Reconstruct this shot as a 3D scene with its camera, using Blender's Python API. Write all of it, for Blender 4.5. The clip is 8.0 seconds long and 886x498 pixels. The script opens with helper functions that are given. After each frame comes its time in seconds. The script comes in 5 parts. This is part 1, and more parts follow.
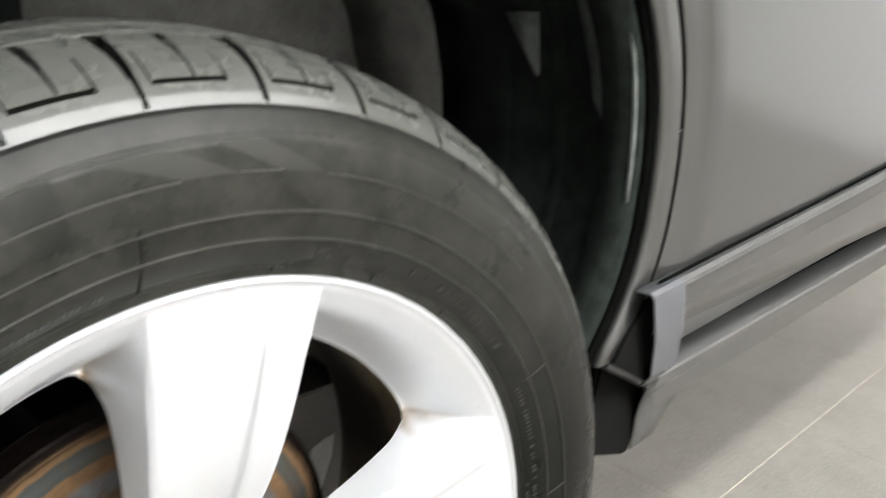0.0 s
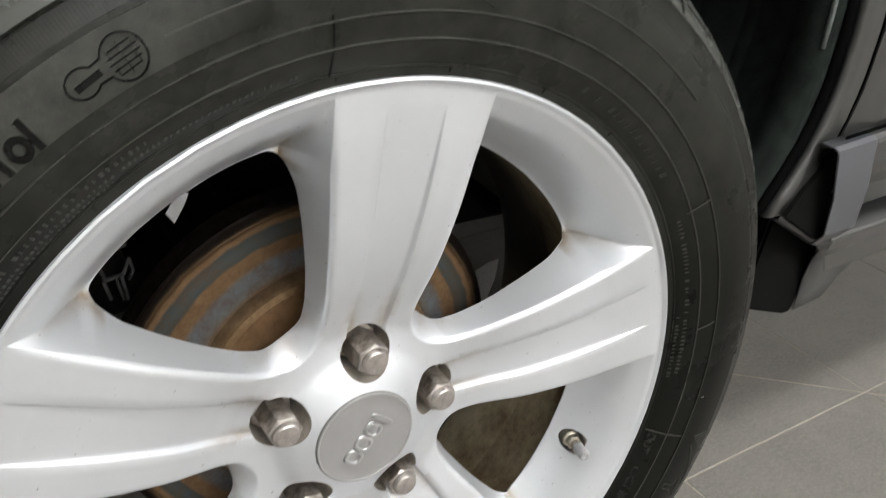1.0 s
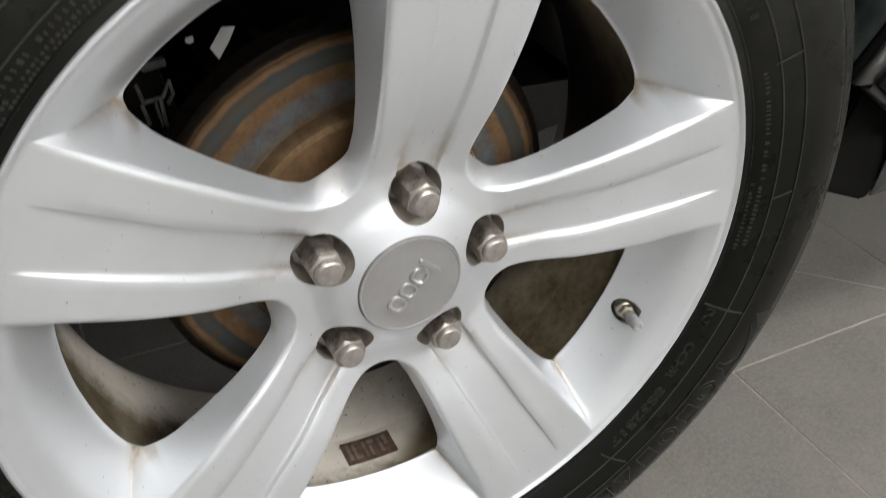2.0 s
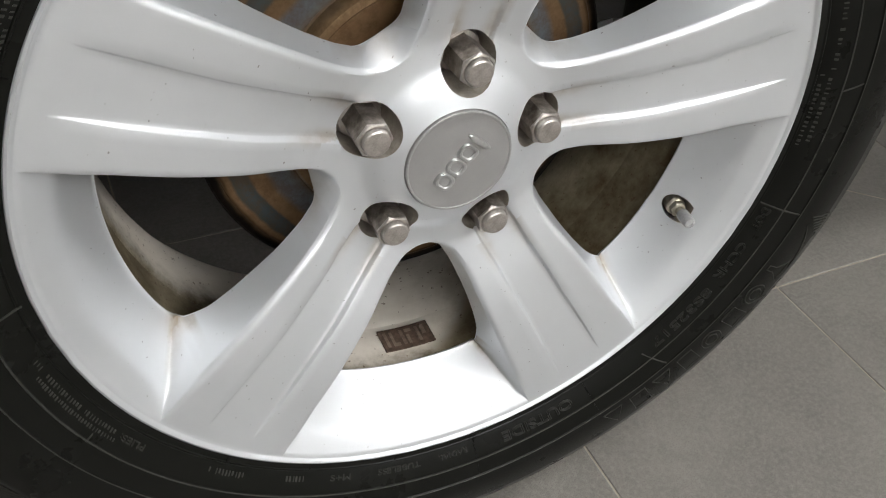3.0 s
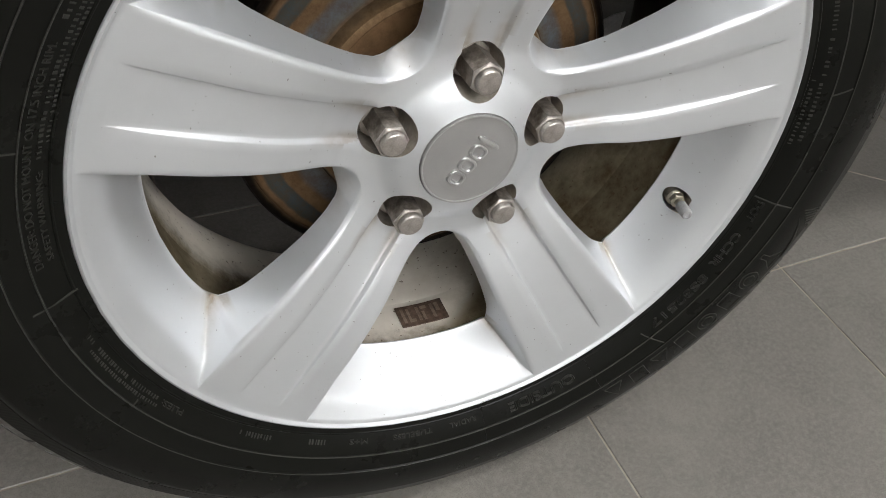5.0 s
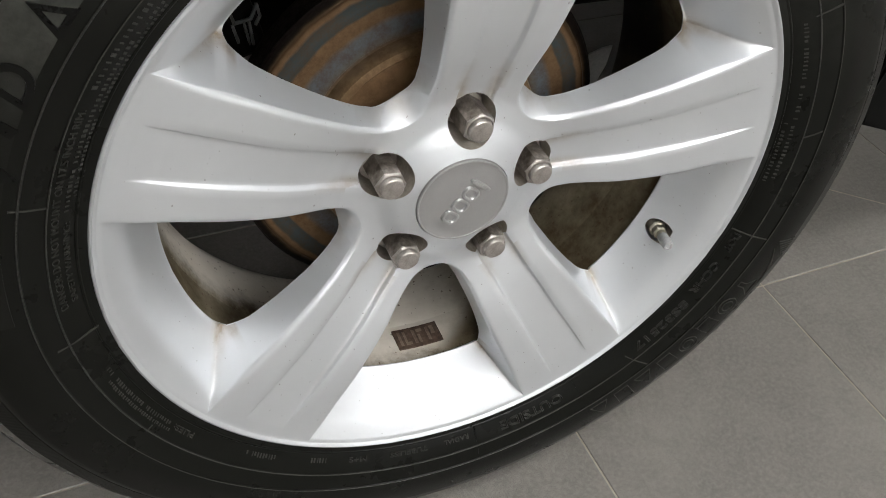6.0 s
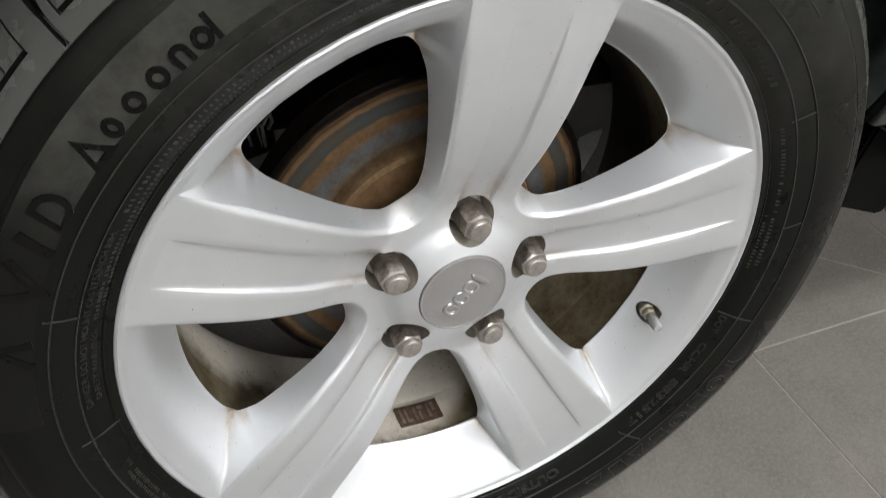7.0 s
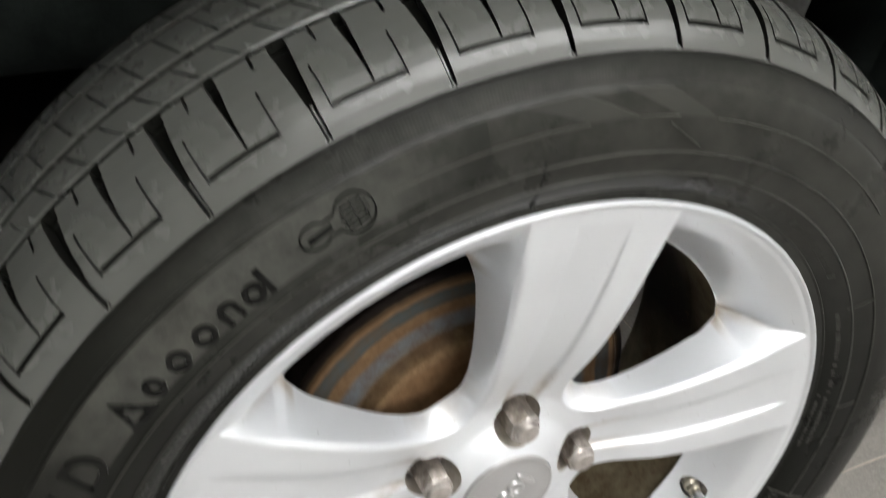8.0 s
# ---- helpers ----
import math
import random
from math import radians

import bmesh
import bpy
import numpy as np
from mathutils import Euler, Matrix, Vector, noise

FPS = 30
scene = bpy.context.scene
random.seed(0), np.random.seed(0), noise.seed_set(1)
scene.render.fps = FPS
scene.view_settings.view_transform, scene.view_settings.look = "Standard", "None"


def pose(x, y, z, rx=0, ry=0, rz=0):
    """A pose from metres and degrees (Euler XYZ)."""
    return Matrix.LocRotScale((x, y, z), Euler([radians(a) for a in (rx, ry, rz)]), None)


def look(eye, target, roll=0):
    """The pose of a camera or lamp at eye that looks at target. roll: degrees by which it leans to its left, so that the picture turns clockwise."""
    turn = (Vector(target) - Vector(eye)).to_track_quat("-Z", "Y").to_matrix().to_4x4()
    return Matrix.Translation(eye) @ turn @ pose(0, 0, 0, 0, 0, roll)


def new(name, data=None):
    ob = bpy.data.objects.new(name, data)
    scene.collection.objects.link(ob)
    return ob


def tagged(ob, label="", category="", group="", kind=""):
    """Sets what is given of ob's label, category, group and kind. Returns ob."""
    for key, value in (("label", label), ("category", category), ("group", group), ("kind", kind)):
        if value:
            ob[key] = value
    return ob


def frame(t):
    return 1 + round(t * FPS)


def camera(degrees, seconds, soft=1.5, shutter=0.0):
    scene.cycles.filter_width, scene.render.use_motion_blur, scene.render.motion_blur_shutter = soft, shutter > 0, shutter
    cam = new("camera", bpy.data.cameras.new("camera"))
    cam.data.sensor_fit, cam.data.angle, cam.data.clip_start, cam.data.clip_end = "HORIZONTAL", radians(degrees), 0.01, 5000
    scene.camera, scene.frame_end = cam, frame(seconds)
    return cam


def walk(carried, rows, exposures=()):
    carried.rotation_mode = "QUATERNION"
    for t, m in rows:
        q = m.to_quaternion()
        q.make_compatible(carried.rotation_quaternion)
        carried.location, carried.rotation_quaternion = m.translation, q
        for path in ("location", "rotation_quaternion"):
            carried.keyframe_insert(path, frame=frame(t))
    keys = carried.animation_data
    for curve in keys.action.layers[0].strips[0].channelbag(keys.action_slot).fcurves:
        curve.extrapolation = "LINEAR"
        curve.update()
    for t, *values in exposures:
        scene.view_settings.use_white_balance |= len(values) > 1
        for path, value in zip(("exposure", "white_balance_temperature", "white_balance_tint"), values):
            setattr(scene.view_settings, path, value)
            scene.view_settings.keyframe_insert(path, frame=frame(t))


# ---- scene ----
cam = camera(53.15, 8.0, soft=0.8, shutter=0.4)
PATH = [
    (0, (-0.1830, -0.3587, 0.7400), (0.1478, -0.0225, 0.5741), 3.07),
    (0.2, (-0.1884, -0.3721, 0.7366), (0.1121, -0.0190, 0.5495), 3.26),
    (0.5, (-0.1963, -0.3796, 0.7370), (0.0734, -0.0166, 0.5237), 3.47),
    (0.7, (-0.1955, -0.3825, 0.7280), (0.0594, -0.0152, 0.5041), 3.61),
    (1, (-0.1971, -0.3907, 0.7227), (0.0381, -0.0213, 0.4815), 3.73),
    (1.5, (-0.1978, -0.3794, 0.6991), (0.0182, -0.0162, 0.4318), 4.48),
    (2, (-0.1926, -0.3766, 0.6715), (0.0093, -0.0228, 0.3817), 5.48),
    (2.2, (-0.1945, -0.3753, 0.6558), (0.0034, -0.0262, 0.3575), 5.81),
    (3.3, (-0.2001, -0.3783, 0.6374), (-0.0291, -0.0426, 0.3086), 6.65),
    (3.5, (-0.1992, -0.3798, 0.6390), (-0.0311, -0.0441, 0.3088), 6.55),
    (4, (-0.1991, -0.3849, 0.6463), (-0.0367, -0.0526, 0.3099), 6.37),
    (4.5, (-0.2013, -0.3933, 0.6636), (-0.0422, -0.0635, 0.3232), 6.27),
    (6, (-0.2119, -0.4095, 0.7312), (-0.0503, -0.0844, 0.3874), 6.89),
    (6.5, (-0.2172, -0.4056, 0.7550), (-0.0531, -0.0813, 0.4117), 7.04),
    (7, (-0.2226, -0.4071, 0.7803), (-0.0525, -0.0685, 0.4541), 6.82),
    (7.2, (-0.2242, -0.3998, 0.7767), (-0.0484, -0.0550, 0.4602), 6.72),
    (7.5, (-0.2234, -0.3891, 0.7869), (-0.0474, -0.0380, 0.4776), 6.52),
    (7.8, (-0.2262, -0.3578, 0.8053), (-0.0473, 0.0001, 0.5054), 5.96),
    (8, (-0.2294, -0.3231, 0.8227), (-0.0466, 0.0378, 0.5288), 6.17),
]
EXPOSURES = [(0.0, 1.45), (0.2, 1.20), (0.5, 0.74), (1.0, 0.46), (1.5, 0.36), (2.0, 0.18), (3.3, 0.03), (3.5, 0.0), (4.0, 0.0), (6.5, 0.02), (7.0, 0.12), (7.5, 0.35), (8.0, 0.64)]
walk(cam, [(t, look(eye, target, roll)) for t, eye, target, roll in PATH], EXPOSURES)

# the wheel's own space in the room: axle nearly level, standing on the floor at z = 0
WHEEL = Matrix(((0.99475, 0.0, 0.10234, 0.0), (-0.0028, 0.99963, 0.02721, 0.0), (-0.1023, -0.02735, 0.99438, 0.34535), (0.0, 0.0, 0.0, 1.0)))
TREAD_PHASE = 6.7
FLOOR_TURN = 1.8
LED_POWER = 16.0
LAMPS = ((0.9, -0.95, 3.8, 0.24), (0.9, -3.1, 3.8, 0.98), (0.4, 3.4, 2.4, 0.40))

# ---- world and light ----
world = bpy.data.worlds.new("room_air")
world.use_nodes = True
world.node_tree.nodes["Background"].inputs[0].default_value = (0.8, 0.85, 0.9, 1)
world.node_tree.nodes["Background"].inputs[1].default_value = 0.02
scene.world = world


# ---- materials ----
def nodes_of(name):
    m = bpy.data.materials.new(name)
    m.use_nodes = True
    nt = m.node_tree
    return m, nt, nt.nodes["Principled BSDF"]


def add(nt, kind, **values):
    n = nt.nodes.new(kind)
    for k, v in values.items():
        n.inputs[k].default_value = v
    return n


def mix_colour(nt, fac, a, b):
    n = nt.nodes.new("ShaderNodeMix")
    n.data_type = "RGBA"
    for i, v in ((0, fac), (6, a), (7, b)):
        if isinstance(v, (int, float, tuple)):
            n.inputs[i].default_value = v
        else:
            nt.links.new(v, n.inputs[i])
    return n.outputs[2]


def ramp(nt, fac, stops, smooth=False):
    n = nt.nodes.new("ShaderNodeValToRGB")
    if smooth:
        n.color_ramp.interpolation = "EASE"
    el = n.color_ramp.elements
    while len(el) < len(stops):
        el.new(0.5)
    for e, (p, c) in zip(el, stops):
        e.position, e.color = p, c if len(c) == 4 else (*c, 1)
    nt.links.new(fac, n.inputs[0])
    return n.outputs[0]


def grain(nt, scale, detail=4.0, rough=0.6):
    co = nt.nodes.new("ShaderNodeTexCoord")
    n = add(nt, "ShaderNodeTexNoise", Scale=scale, Detail=detail, Roughness=rough)
    nt.links.new(co.outputs["Object"], n.inputs["Vector"])
    return n.outputs["Fac"]


def bump(nt, height, bsdf, strength, distance):
    n = add(nt, "ShaderNodeBump", Strength=strength, Distance=distance)
    nt.links.new(height, n.inputs["Height"])
    nt.links.new(n.outputs[0], bsdf.inputs["Normal"])
    return n


def surface(name, dark, light, big, small, rough=(0.4, 0.5), metal=0.0, relief=0.3, depth=0.0003, coat=0.0, spec=0.5):
    """Two scales of variation in colour, gloss and relief."""
    m, nt, b = nodes_of(name)
    g1, g2 = grain(nt, big), grain(nt, small, 3.0)
    mid = ramp(nt, g1, [(0.35, dark), (0.65, light)])
    fine = ramp(nt, g2, [(0.3, (0.86, 0.86, 0.86)), (0.7, (1.08, 1.08, 1.08))])
    mul = nt.nodes.new("ShaderNodeMix")
    mul.data_type, mul.blend_type = "RGBA", "MULTIPLY"
    mul.inputs[0].default_value = 1
    nt.links.new(mid, mul.inputs[6])
    nt.links.new(fine, mul.inputs[7])
    nt.links.new(mul.outputs[2], b.inputs["Base Color"])
    r = ramp(nt, g1, [(0.3, (rough[0],) * 3), (0.7, (rough[1],) * 3)])
    nt.links.new(r, b.inputs["Roughness"])
    b.inputs["Metallic"].default_value = metal
    b.inputs["Coat Weight"].default_value = coat
    b.inputs["Coat Roughness"].default_value = 0.12
    b.inputs["Specular IOR Level"].default_value = spec
    if relief:
        bump(nt, g2, b, relief, depth)
    return m


def radius_of(nt):
    """Distance from the axle and angle round it, in the wheel's own space."""
    co = nt.nodes.new("ShaderNodeTexCoord")
    sep = nt.nodes.new("ShaderNodeSeparateXYZ")
    nt.links.new(co.outputs["Object"], sep.inputs[0])
    com = nt.nodes.new("ShaderNodeCombineXYZ")
    nt.links.new(sep.outputs[0], com.inputs[0])
    nt.links.new(sep.outputs[2], com.inputs[1])
    ln = nt.nodes.new("ShaderNodeVectorMath")
    ln.operation = "LENGTH"
    nt.links.new(com.outputs[0], ln.inputs[0])
    return ln.outputs["Value"], sep


def calc(nt, op, a, b=0.0):
    n = nt.nodes.new("ShaderNodeMath")
    n.operation = op
    for i, v in enumerate((a, b)):
        if isinstance(v, (int, float)):
            n.inputs[i].default_value = v
        else:
            nt.links.new(v, n.inputs[i])
    return n.outputs[0]


def alloy_material():
    """Silver wheel paint, with brown brake dust settled in the window corners and valleys."""
    m, nt, b = nodes_of("silver_wheel_paint")
    big, small = grain(nt, 14.0), grain(nt, 900.0, 2.0)
    base = ramp(nt, big, [(0.3, (0.628, 0.644, 0.662)), (0.7, (0.676, 0.692, 0.710))])
    at = nt.nodes.new("ShaderNodeAttribute")
    at.attribute_name = "dust"
    spots = ramp(nt, grain(nt, 120.0, 5.0), [(0.42, (0, 0, 0)), (0.62, (1, 1, 1))])
    fac = calc(nt, "MULTIPLY", at.outputs["Fac"], calc(nt, "ADD", calc(nt, "MULTIPLY", spots, 0.35), 0.6))
    dusty = mix_colour(nt, fac, base, (0.27, 0.19, 0.095, 1))
    specks = ramp(nt, grain(nt, 420.0, 1.0), [(0.765, (0, 0, 0)), (0.785, (1, 1, 1))])
    nt.links.new(mix_colour(nt, calc(nt, "MULTIPLY", specks, 0.55), dusty, (0.1, 0.08, 0.06, 1)), b.inputs["Base Color"])
    b.inputs["Metallic"].default_value = 0.66
    nt.links.new(ramp(nt, big, [(0.3, (0.45,) * 3), (0.7, (0.50,) * 3)]), b.inputs["Roughness"])
    b.inputs["Coat Weight"].default_value = 0.36
    b.inputs["Coat Roughness"].default_value = 0.20
    bump(nt, small, b, 0.22, 0.0001)
    return m


def barrel_material():
    """Rim well: brown brake dust baked on near the front and on one side, pale bare coating deeper in, dark specks;
    shade painted deep in the upper rear side.
    """
    m, nt, b = nodes_of("dusty_rim_well")
    co = nt.nodes.new("ShaderNodeTexCoord")
    sep = nt.nodes.new("ShaderNodeSeparateXYZ")
    nt.links.new(co.outputs["Object"], sep.inputs[0])
    blot = grain(nt, 22.0, 6.0, 0.7)
    wob = calc(nt, "MULTIPLY", calc(nt, "SUBTRACT", blot, 0.5), 0.05)
    pale = mix_colour(nt, grain(nt, 60.0, 5.0), (0.60, 0.54, 0.46, 1), (0.80, 0.75, 0.67, 1))
    dust = ramp(nt, blot, [(0.34, (0.075, 0.048, 0.022)), (0.5, (0.17, 0.14, 0.088)), (0.66, (0.27, 0.23, 0.16))])
    foot = ramp(nt, calc(nt, "ADD", calc(nt, "ADD", sep.outputs[0], calc(nt, "MULTIPLY", wob, 1.5)), 0.5), [(0.39, (0, 0, 0)), (0.46, (1, 1, 1)), (0.53, (1, 1, 1)), (0.60, (0, 0, 0))], True)
    deep = ramp(nt, calc(nt, "ADD", calc(nt, "ADD", sep.outputs[1], wob), calc(nt, "MULTIPLY", foot, 0.044)), [(0.068, (0, 0, 0)), (0.096, (1, 1, 1))], True)
    onside = ramp(nt, calc(nt, "ADD", sep.outputs[0], calc(nt, "MULTIPLY", wob, 2.5)), [(0.04, (1, 1, 1)), (0.13, (0.0, 0.0, 0.0))], True)
    fac = calc(nt, "MULTIPLY", deep, onside)
    c = mix_colour(nt, fac, dust, pale)
    # near-black deep in on the upper rear side: shade put into the colour
    deep_shade = ramp(nt, calc(nt, "ADD", sep.outputs[1], calc(nt, "MULTIPLY", sep.outputs[0], 0.35)), [(0.105, (0, 0, 0)), (0.15, (1, 1, 1))], True)
    c = mix_colour(nt, calc(nt, "MULTIPLY", calc(nt, "MULTIPLY", deep_shade, calc(nt, "SUBTRACT", 1.0, onside)), ramp(nt, calc(nt, "ADD", sep.outputs[2], 0.5), [(0.47, (0, 0, 0)), (0.55, (1, 1, 1))])), c, (0.005, 0.004, 0.003, 1))
    specks = ramp(nt, grain(nt, 230.0, 2.0), [(0.67, (0, 0, 0)), (0.70, (1, 1, 1))])
    c = mix_colour(nt, calc(nt, "MULTIPLY", specks, 0.75), c, (0.10, 0.055, 0.03, 1))
    nt.links.new(c, b.inputs["Base Color"])
    b.inputs["Roughness"].default_value = 0.55
    b.inputs["Specular IOR Level"].default_value = 0.3
    bump(nt, grain(nt, 300.0), b, 0.3, 0.0003)
    return m


def disc_material():
    """Cast iron brake disc: rings of brown rust and blue-grey worn metal, near-black at the outer edge."""
    m, nt, b = nodes_of("rusty_brake_disc")
    rad, _ = radius_of(nt)
    wob = calc(nt, "MULTIPLY", calc(nt, "SUBTRACT", grain(nt, 35.0, 3.0), 0.5), 0.006)
    f = calc(nt, "DIVIDE", calc(nt, "ADD", rad, wob), 0.15)
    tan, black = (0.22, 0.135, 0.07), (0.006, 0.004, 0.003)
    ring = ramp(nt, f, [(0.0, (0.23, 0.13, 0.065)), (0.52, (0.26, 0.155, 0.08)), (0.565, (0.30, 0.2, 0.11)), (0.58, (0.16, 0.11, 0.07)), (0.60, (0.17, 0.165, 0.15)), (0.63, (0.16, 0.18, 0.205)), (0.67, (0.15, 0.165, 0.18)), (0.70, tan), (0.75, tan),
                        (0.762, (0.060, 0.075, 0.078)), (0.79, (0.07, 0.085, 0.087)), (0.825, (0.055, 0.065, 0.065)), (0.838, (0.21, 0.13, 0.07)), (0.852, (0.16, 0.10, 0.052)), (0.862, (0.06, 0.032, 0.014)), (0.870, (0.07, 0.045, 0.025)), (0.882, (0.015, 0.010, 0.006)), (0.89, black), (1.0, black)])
    patch = ramp(nt, grain(nt, 60.0, 9.0, 0.8), [(0.42, (0, 0, 0)), (0.60, (1, 1, 1))])
    inside = ramp(nt, f, [(0.84, (1, 1, 1)), (0.87, (0, 0, 0))])
    col = mix_colour(nt, calc(nt, "MULTIPLY", calc(nt, "MULTIPLY", patch, inside), 0.5), ring, (0.13, 0.075, 0.036, 1))
    nt.links.new(col, b.inputs["Base Color"])
    b.inputs["Metallic"].default_value = 0.35
    b.inputs["Specular IOR Level"].default_value = 0.12
    nt.links.new(ramp(nt, patch, [(0, (0.42,) * 3), (1, (0.75,) * 3)]), b.inputs["Roughness"])
    turn = add(nt, "ShaderNodeTexNoise", Scale=1.0, Detail=3.0)
    com = nt.nodes.new("ShaderNodeCombineXYZ")
    nt.links.new(calc(nt, "MULTIPLY", rad, 900.0), com.inputs[0])
    nt.links.new(com.outputs[0], turn.inputs["Vector"])
    bump(nt, calc(nt, "ADD", turn.outputs["Fac"], grain(nt, 400.0)), b, 0.35, 0.0003)
    return m


def rubber_material(name, base, rough, scuff=0.35, relief=0.35, spec=0.45, pale_arc=None):
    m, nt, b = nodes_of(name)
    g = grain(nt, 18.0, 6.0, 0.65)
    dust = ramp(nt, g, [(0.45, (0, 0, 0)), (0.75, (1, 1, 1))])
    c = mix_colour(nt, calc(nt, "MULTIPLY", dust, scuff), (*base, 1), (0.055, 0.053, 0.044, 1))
    if pale_arc:
        # film fades out round the wheel between these angles: panel dust, painted sidewall light
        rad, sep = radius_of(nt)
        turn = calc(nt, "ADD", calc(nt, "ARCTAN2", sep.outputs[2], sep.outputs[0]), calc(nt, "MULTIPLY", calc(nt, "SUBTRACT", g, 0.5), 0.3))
        film = ramp(nt, calc(nt, "DIVIDE", turn, math.pi), [(pale_arc[0] / 180, (0, 0, 0)), (pale_arc[1] / 180, (1, 1, 1)), (pale_arc[2] / 180, (1, 1, 1)), (pale_arc[3] / 180, (0, 0, 0))], True)
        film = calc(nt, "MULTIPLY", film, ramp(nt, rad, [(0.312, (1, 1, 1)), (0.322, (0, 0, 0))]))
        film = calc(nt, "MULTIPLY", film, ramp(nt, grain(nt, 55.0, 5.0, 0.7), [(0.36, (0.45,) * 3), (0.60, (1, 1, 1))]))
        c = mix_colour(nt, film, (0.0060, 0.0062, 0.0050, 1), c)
    nt.links.new(c, b.inputs["Base Color"])
    nt.links.new(ramp(nt, g, [(0.3, (rough - 0.06,) * 3), (0.7, (rough + 0.06,) * 3)]), b.inputs["Roughness"])
    b.inputs["Specular IOR Level"].default_value = spec
    b.inputs["Sheen Weight"].default_value = 0.02
    b.inputs["Sheen Roughness"].default_value = 0.35
    bump(nt, calc(nt, "ADD", grain(nt, 1500.0, 2.0), calc(nt, "MULTIPLY", g, 0.5)), b, relief, 0.00015)
    return m


def paint_material():
    """Grey metallic car paint: faint clouds, fine flake and a clear coat."""
    m, nt, b = nodes_of("grey_metallic_paint")
    cloud = ramp(nt, grain(nt, 3.0), [(0.3, (0.0565, 0.0570, 0.0540)), (0.7, (0.0600, 0.0605, 0.0575))])
    flake = ramp(nt, grain(nt, 2500.0, 1.0), [(0.55, (0, 0, 0)), (0.75, (1, 1, 1))])
    nt.links.new(mix_colour(nt, calc(nt, "MULTIPLY", flake, 0.08), cloud, (0.10, 0.10, 0.098, 1)), b.inputs["Base Color"])
    b.inputs["Metallic"].default_value = 0.55
    b.inputs["Roughness"].default_value = 0.28
    b.inputs["Coat Weight"].default_value = 0.9
    b.inputs["Coat Roughness"].default_value = 0.12
    return m


def tile_material():
    m, nt, b = nodes_of("grey_porcelain_tile")
    geo = nt.nodes.new("ShaderNodeNewGeometry")
    info = nt.nodes.new("ShaderNodeObjectInfo")
    def n_at(scale, detail, rough=0.6):
        n = add(nt, "ShaderNodeTexNoise", Scale=scale, Detail=detail, Roughness=rough)
        nt.links.new(geo.outputs["Position"], n.inputs["Vector"])
        return n.outputs["Fac"]
    cloud, mid, fine = n_at(6.0, 8.0, 0.75), n_at(210.0, 5.0, 0.75), n_at(900.0, 2.0, 0.7)
    blot = n_at(38.0, 5.0, 0.7)
    c = ramp(nt, cloud, [(0.3, (0.146, 0.136, 0.122)), (0.7, (0.250, 0.230, 0.207))])
    c = mix_colour(nt, calc(nt, "MULTIPLY", ramp(nt, blot, [(0.45, (0, 0, 0)), (0.70, (1, 1, 1))]), 0.45), c, (0.142, 0.137, 0.122, 1))
    c = mix_colour(nt, calc(nt, "MULTIPLY", ramp(nt, mid, [(0.42, (0, 0, 0)), (0.62, (1, 1, 1))]), 0.6), c, (0.288, 0.272, 0.250, 1))
    c = mix_colour(nt, calc(nt, "MULTIPLY", ramp(nt, fine, [(0.50, (0, 0, 0)), (0.70, (1, 1, 1))]), 0.65), c, (0.085, 0.080, 0.074, 1))
    c = mix_colour(nt, calc(nt, "MULTIPLY", info.outputs["Random"], 0.18), c, (0.2, 0.18, 0.165, 1))
    nt.links.new(c, b.inputs["Base Color"])
    nt.links.new(ramp(nt, mid, [(0.3, (0.36,) * 3), (0.7, (0.5,) * 3)]), b.inputs["Roughness"])
    bump(nt, fine, b, 0.18, 0.0004)
    return m


ALLOY = alloy_material()
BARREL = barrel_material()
CAP = surface("satin_grey_cap", (0.36, 0.355, 0.348), (0.40, 0.395, 0.388), 25, 2600, (0.36, 0.42), 0.55, 0.03, 0.0001)
CAP_LIGHT = surface("bright_cap_relief", (0.44, 0.44, 0.435), (0.50, 0.50, 0.495), 80, 700, (0.28, 0.34), 0.7, 0.1, 0.0001)
STEEL = surface("worn_chromed_steel", (0.42, 0.385, 0.35), (0.54, 0.505, 0.47), 140, 900, (0.30, 0.38), 0.85, 0.15, 0.0001)
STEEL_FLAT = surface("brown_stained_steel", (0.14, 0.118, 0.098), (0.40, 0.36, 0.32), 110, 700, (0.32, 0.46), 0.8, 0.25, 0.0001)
POCKET = surface("dusty_pocket", (0.30, 0.27, 0.225), (0.46, 0.42, 0.36), 80, 500, (0.45, 0.6), 0.15, 0.2)
BRASS = surface("nickel_brass", (0.30, 0.27, 0.21), (0.44, 0.41, 0.34), 120, 700, (0.3, 0.42), 0.8, 0.1)
VALVE_CAP = surface("grey_plastic_cap", (0.27, 0.27, 0.27), (0.36, 0.36, 0.36), 120, 700, (0.4, 0.5), 0.0, 0.1)
# upper sidewall paler in the colour, for the light it catches from above
RUBBER = rubber_material("tyre_rubber", (0.0260, 0.0263, 0.0228), 0.30, 0.22, spec=0.12, pale_arc=(12, 58, 126, 150))
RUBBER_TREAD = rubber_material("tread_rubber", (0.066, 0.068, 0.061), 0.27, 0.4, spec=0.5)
RUBBER_BAND = rubber_material("smooth_sidewall_rubber", (0.046, 0.047, 0.041), 0.36, 0.6, relief=0.9, spec=0.18, pale_arc=(104, 120, 147, 162))
RUBBER_WEDGE = rubber_material("pale_wedge_rubber", (0.024, 0.0245, 0.021), 0.36, 0.3, spec=0.25)
RUBBER_MARK = rubber_material("embossed_rubber", (0.004, 0.004, 0.0036), 0.28, 0.03, spec=0.14)
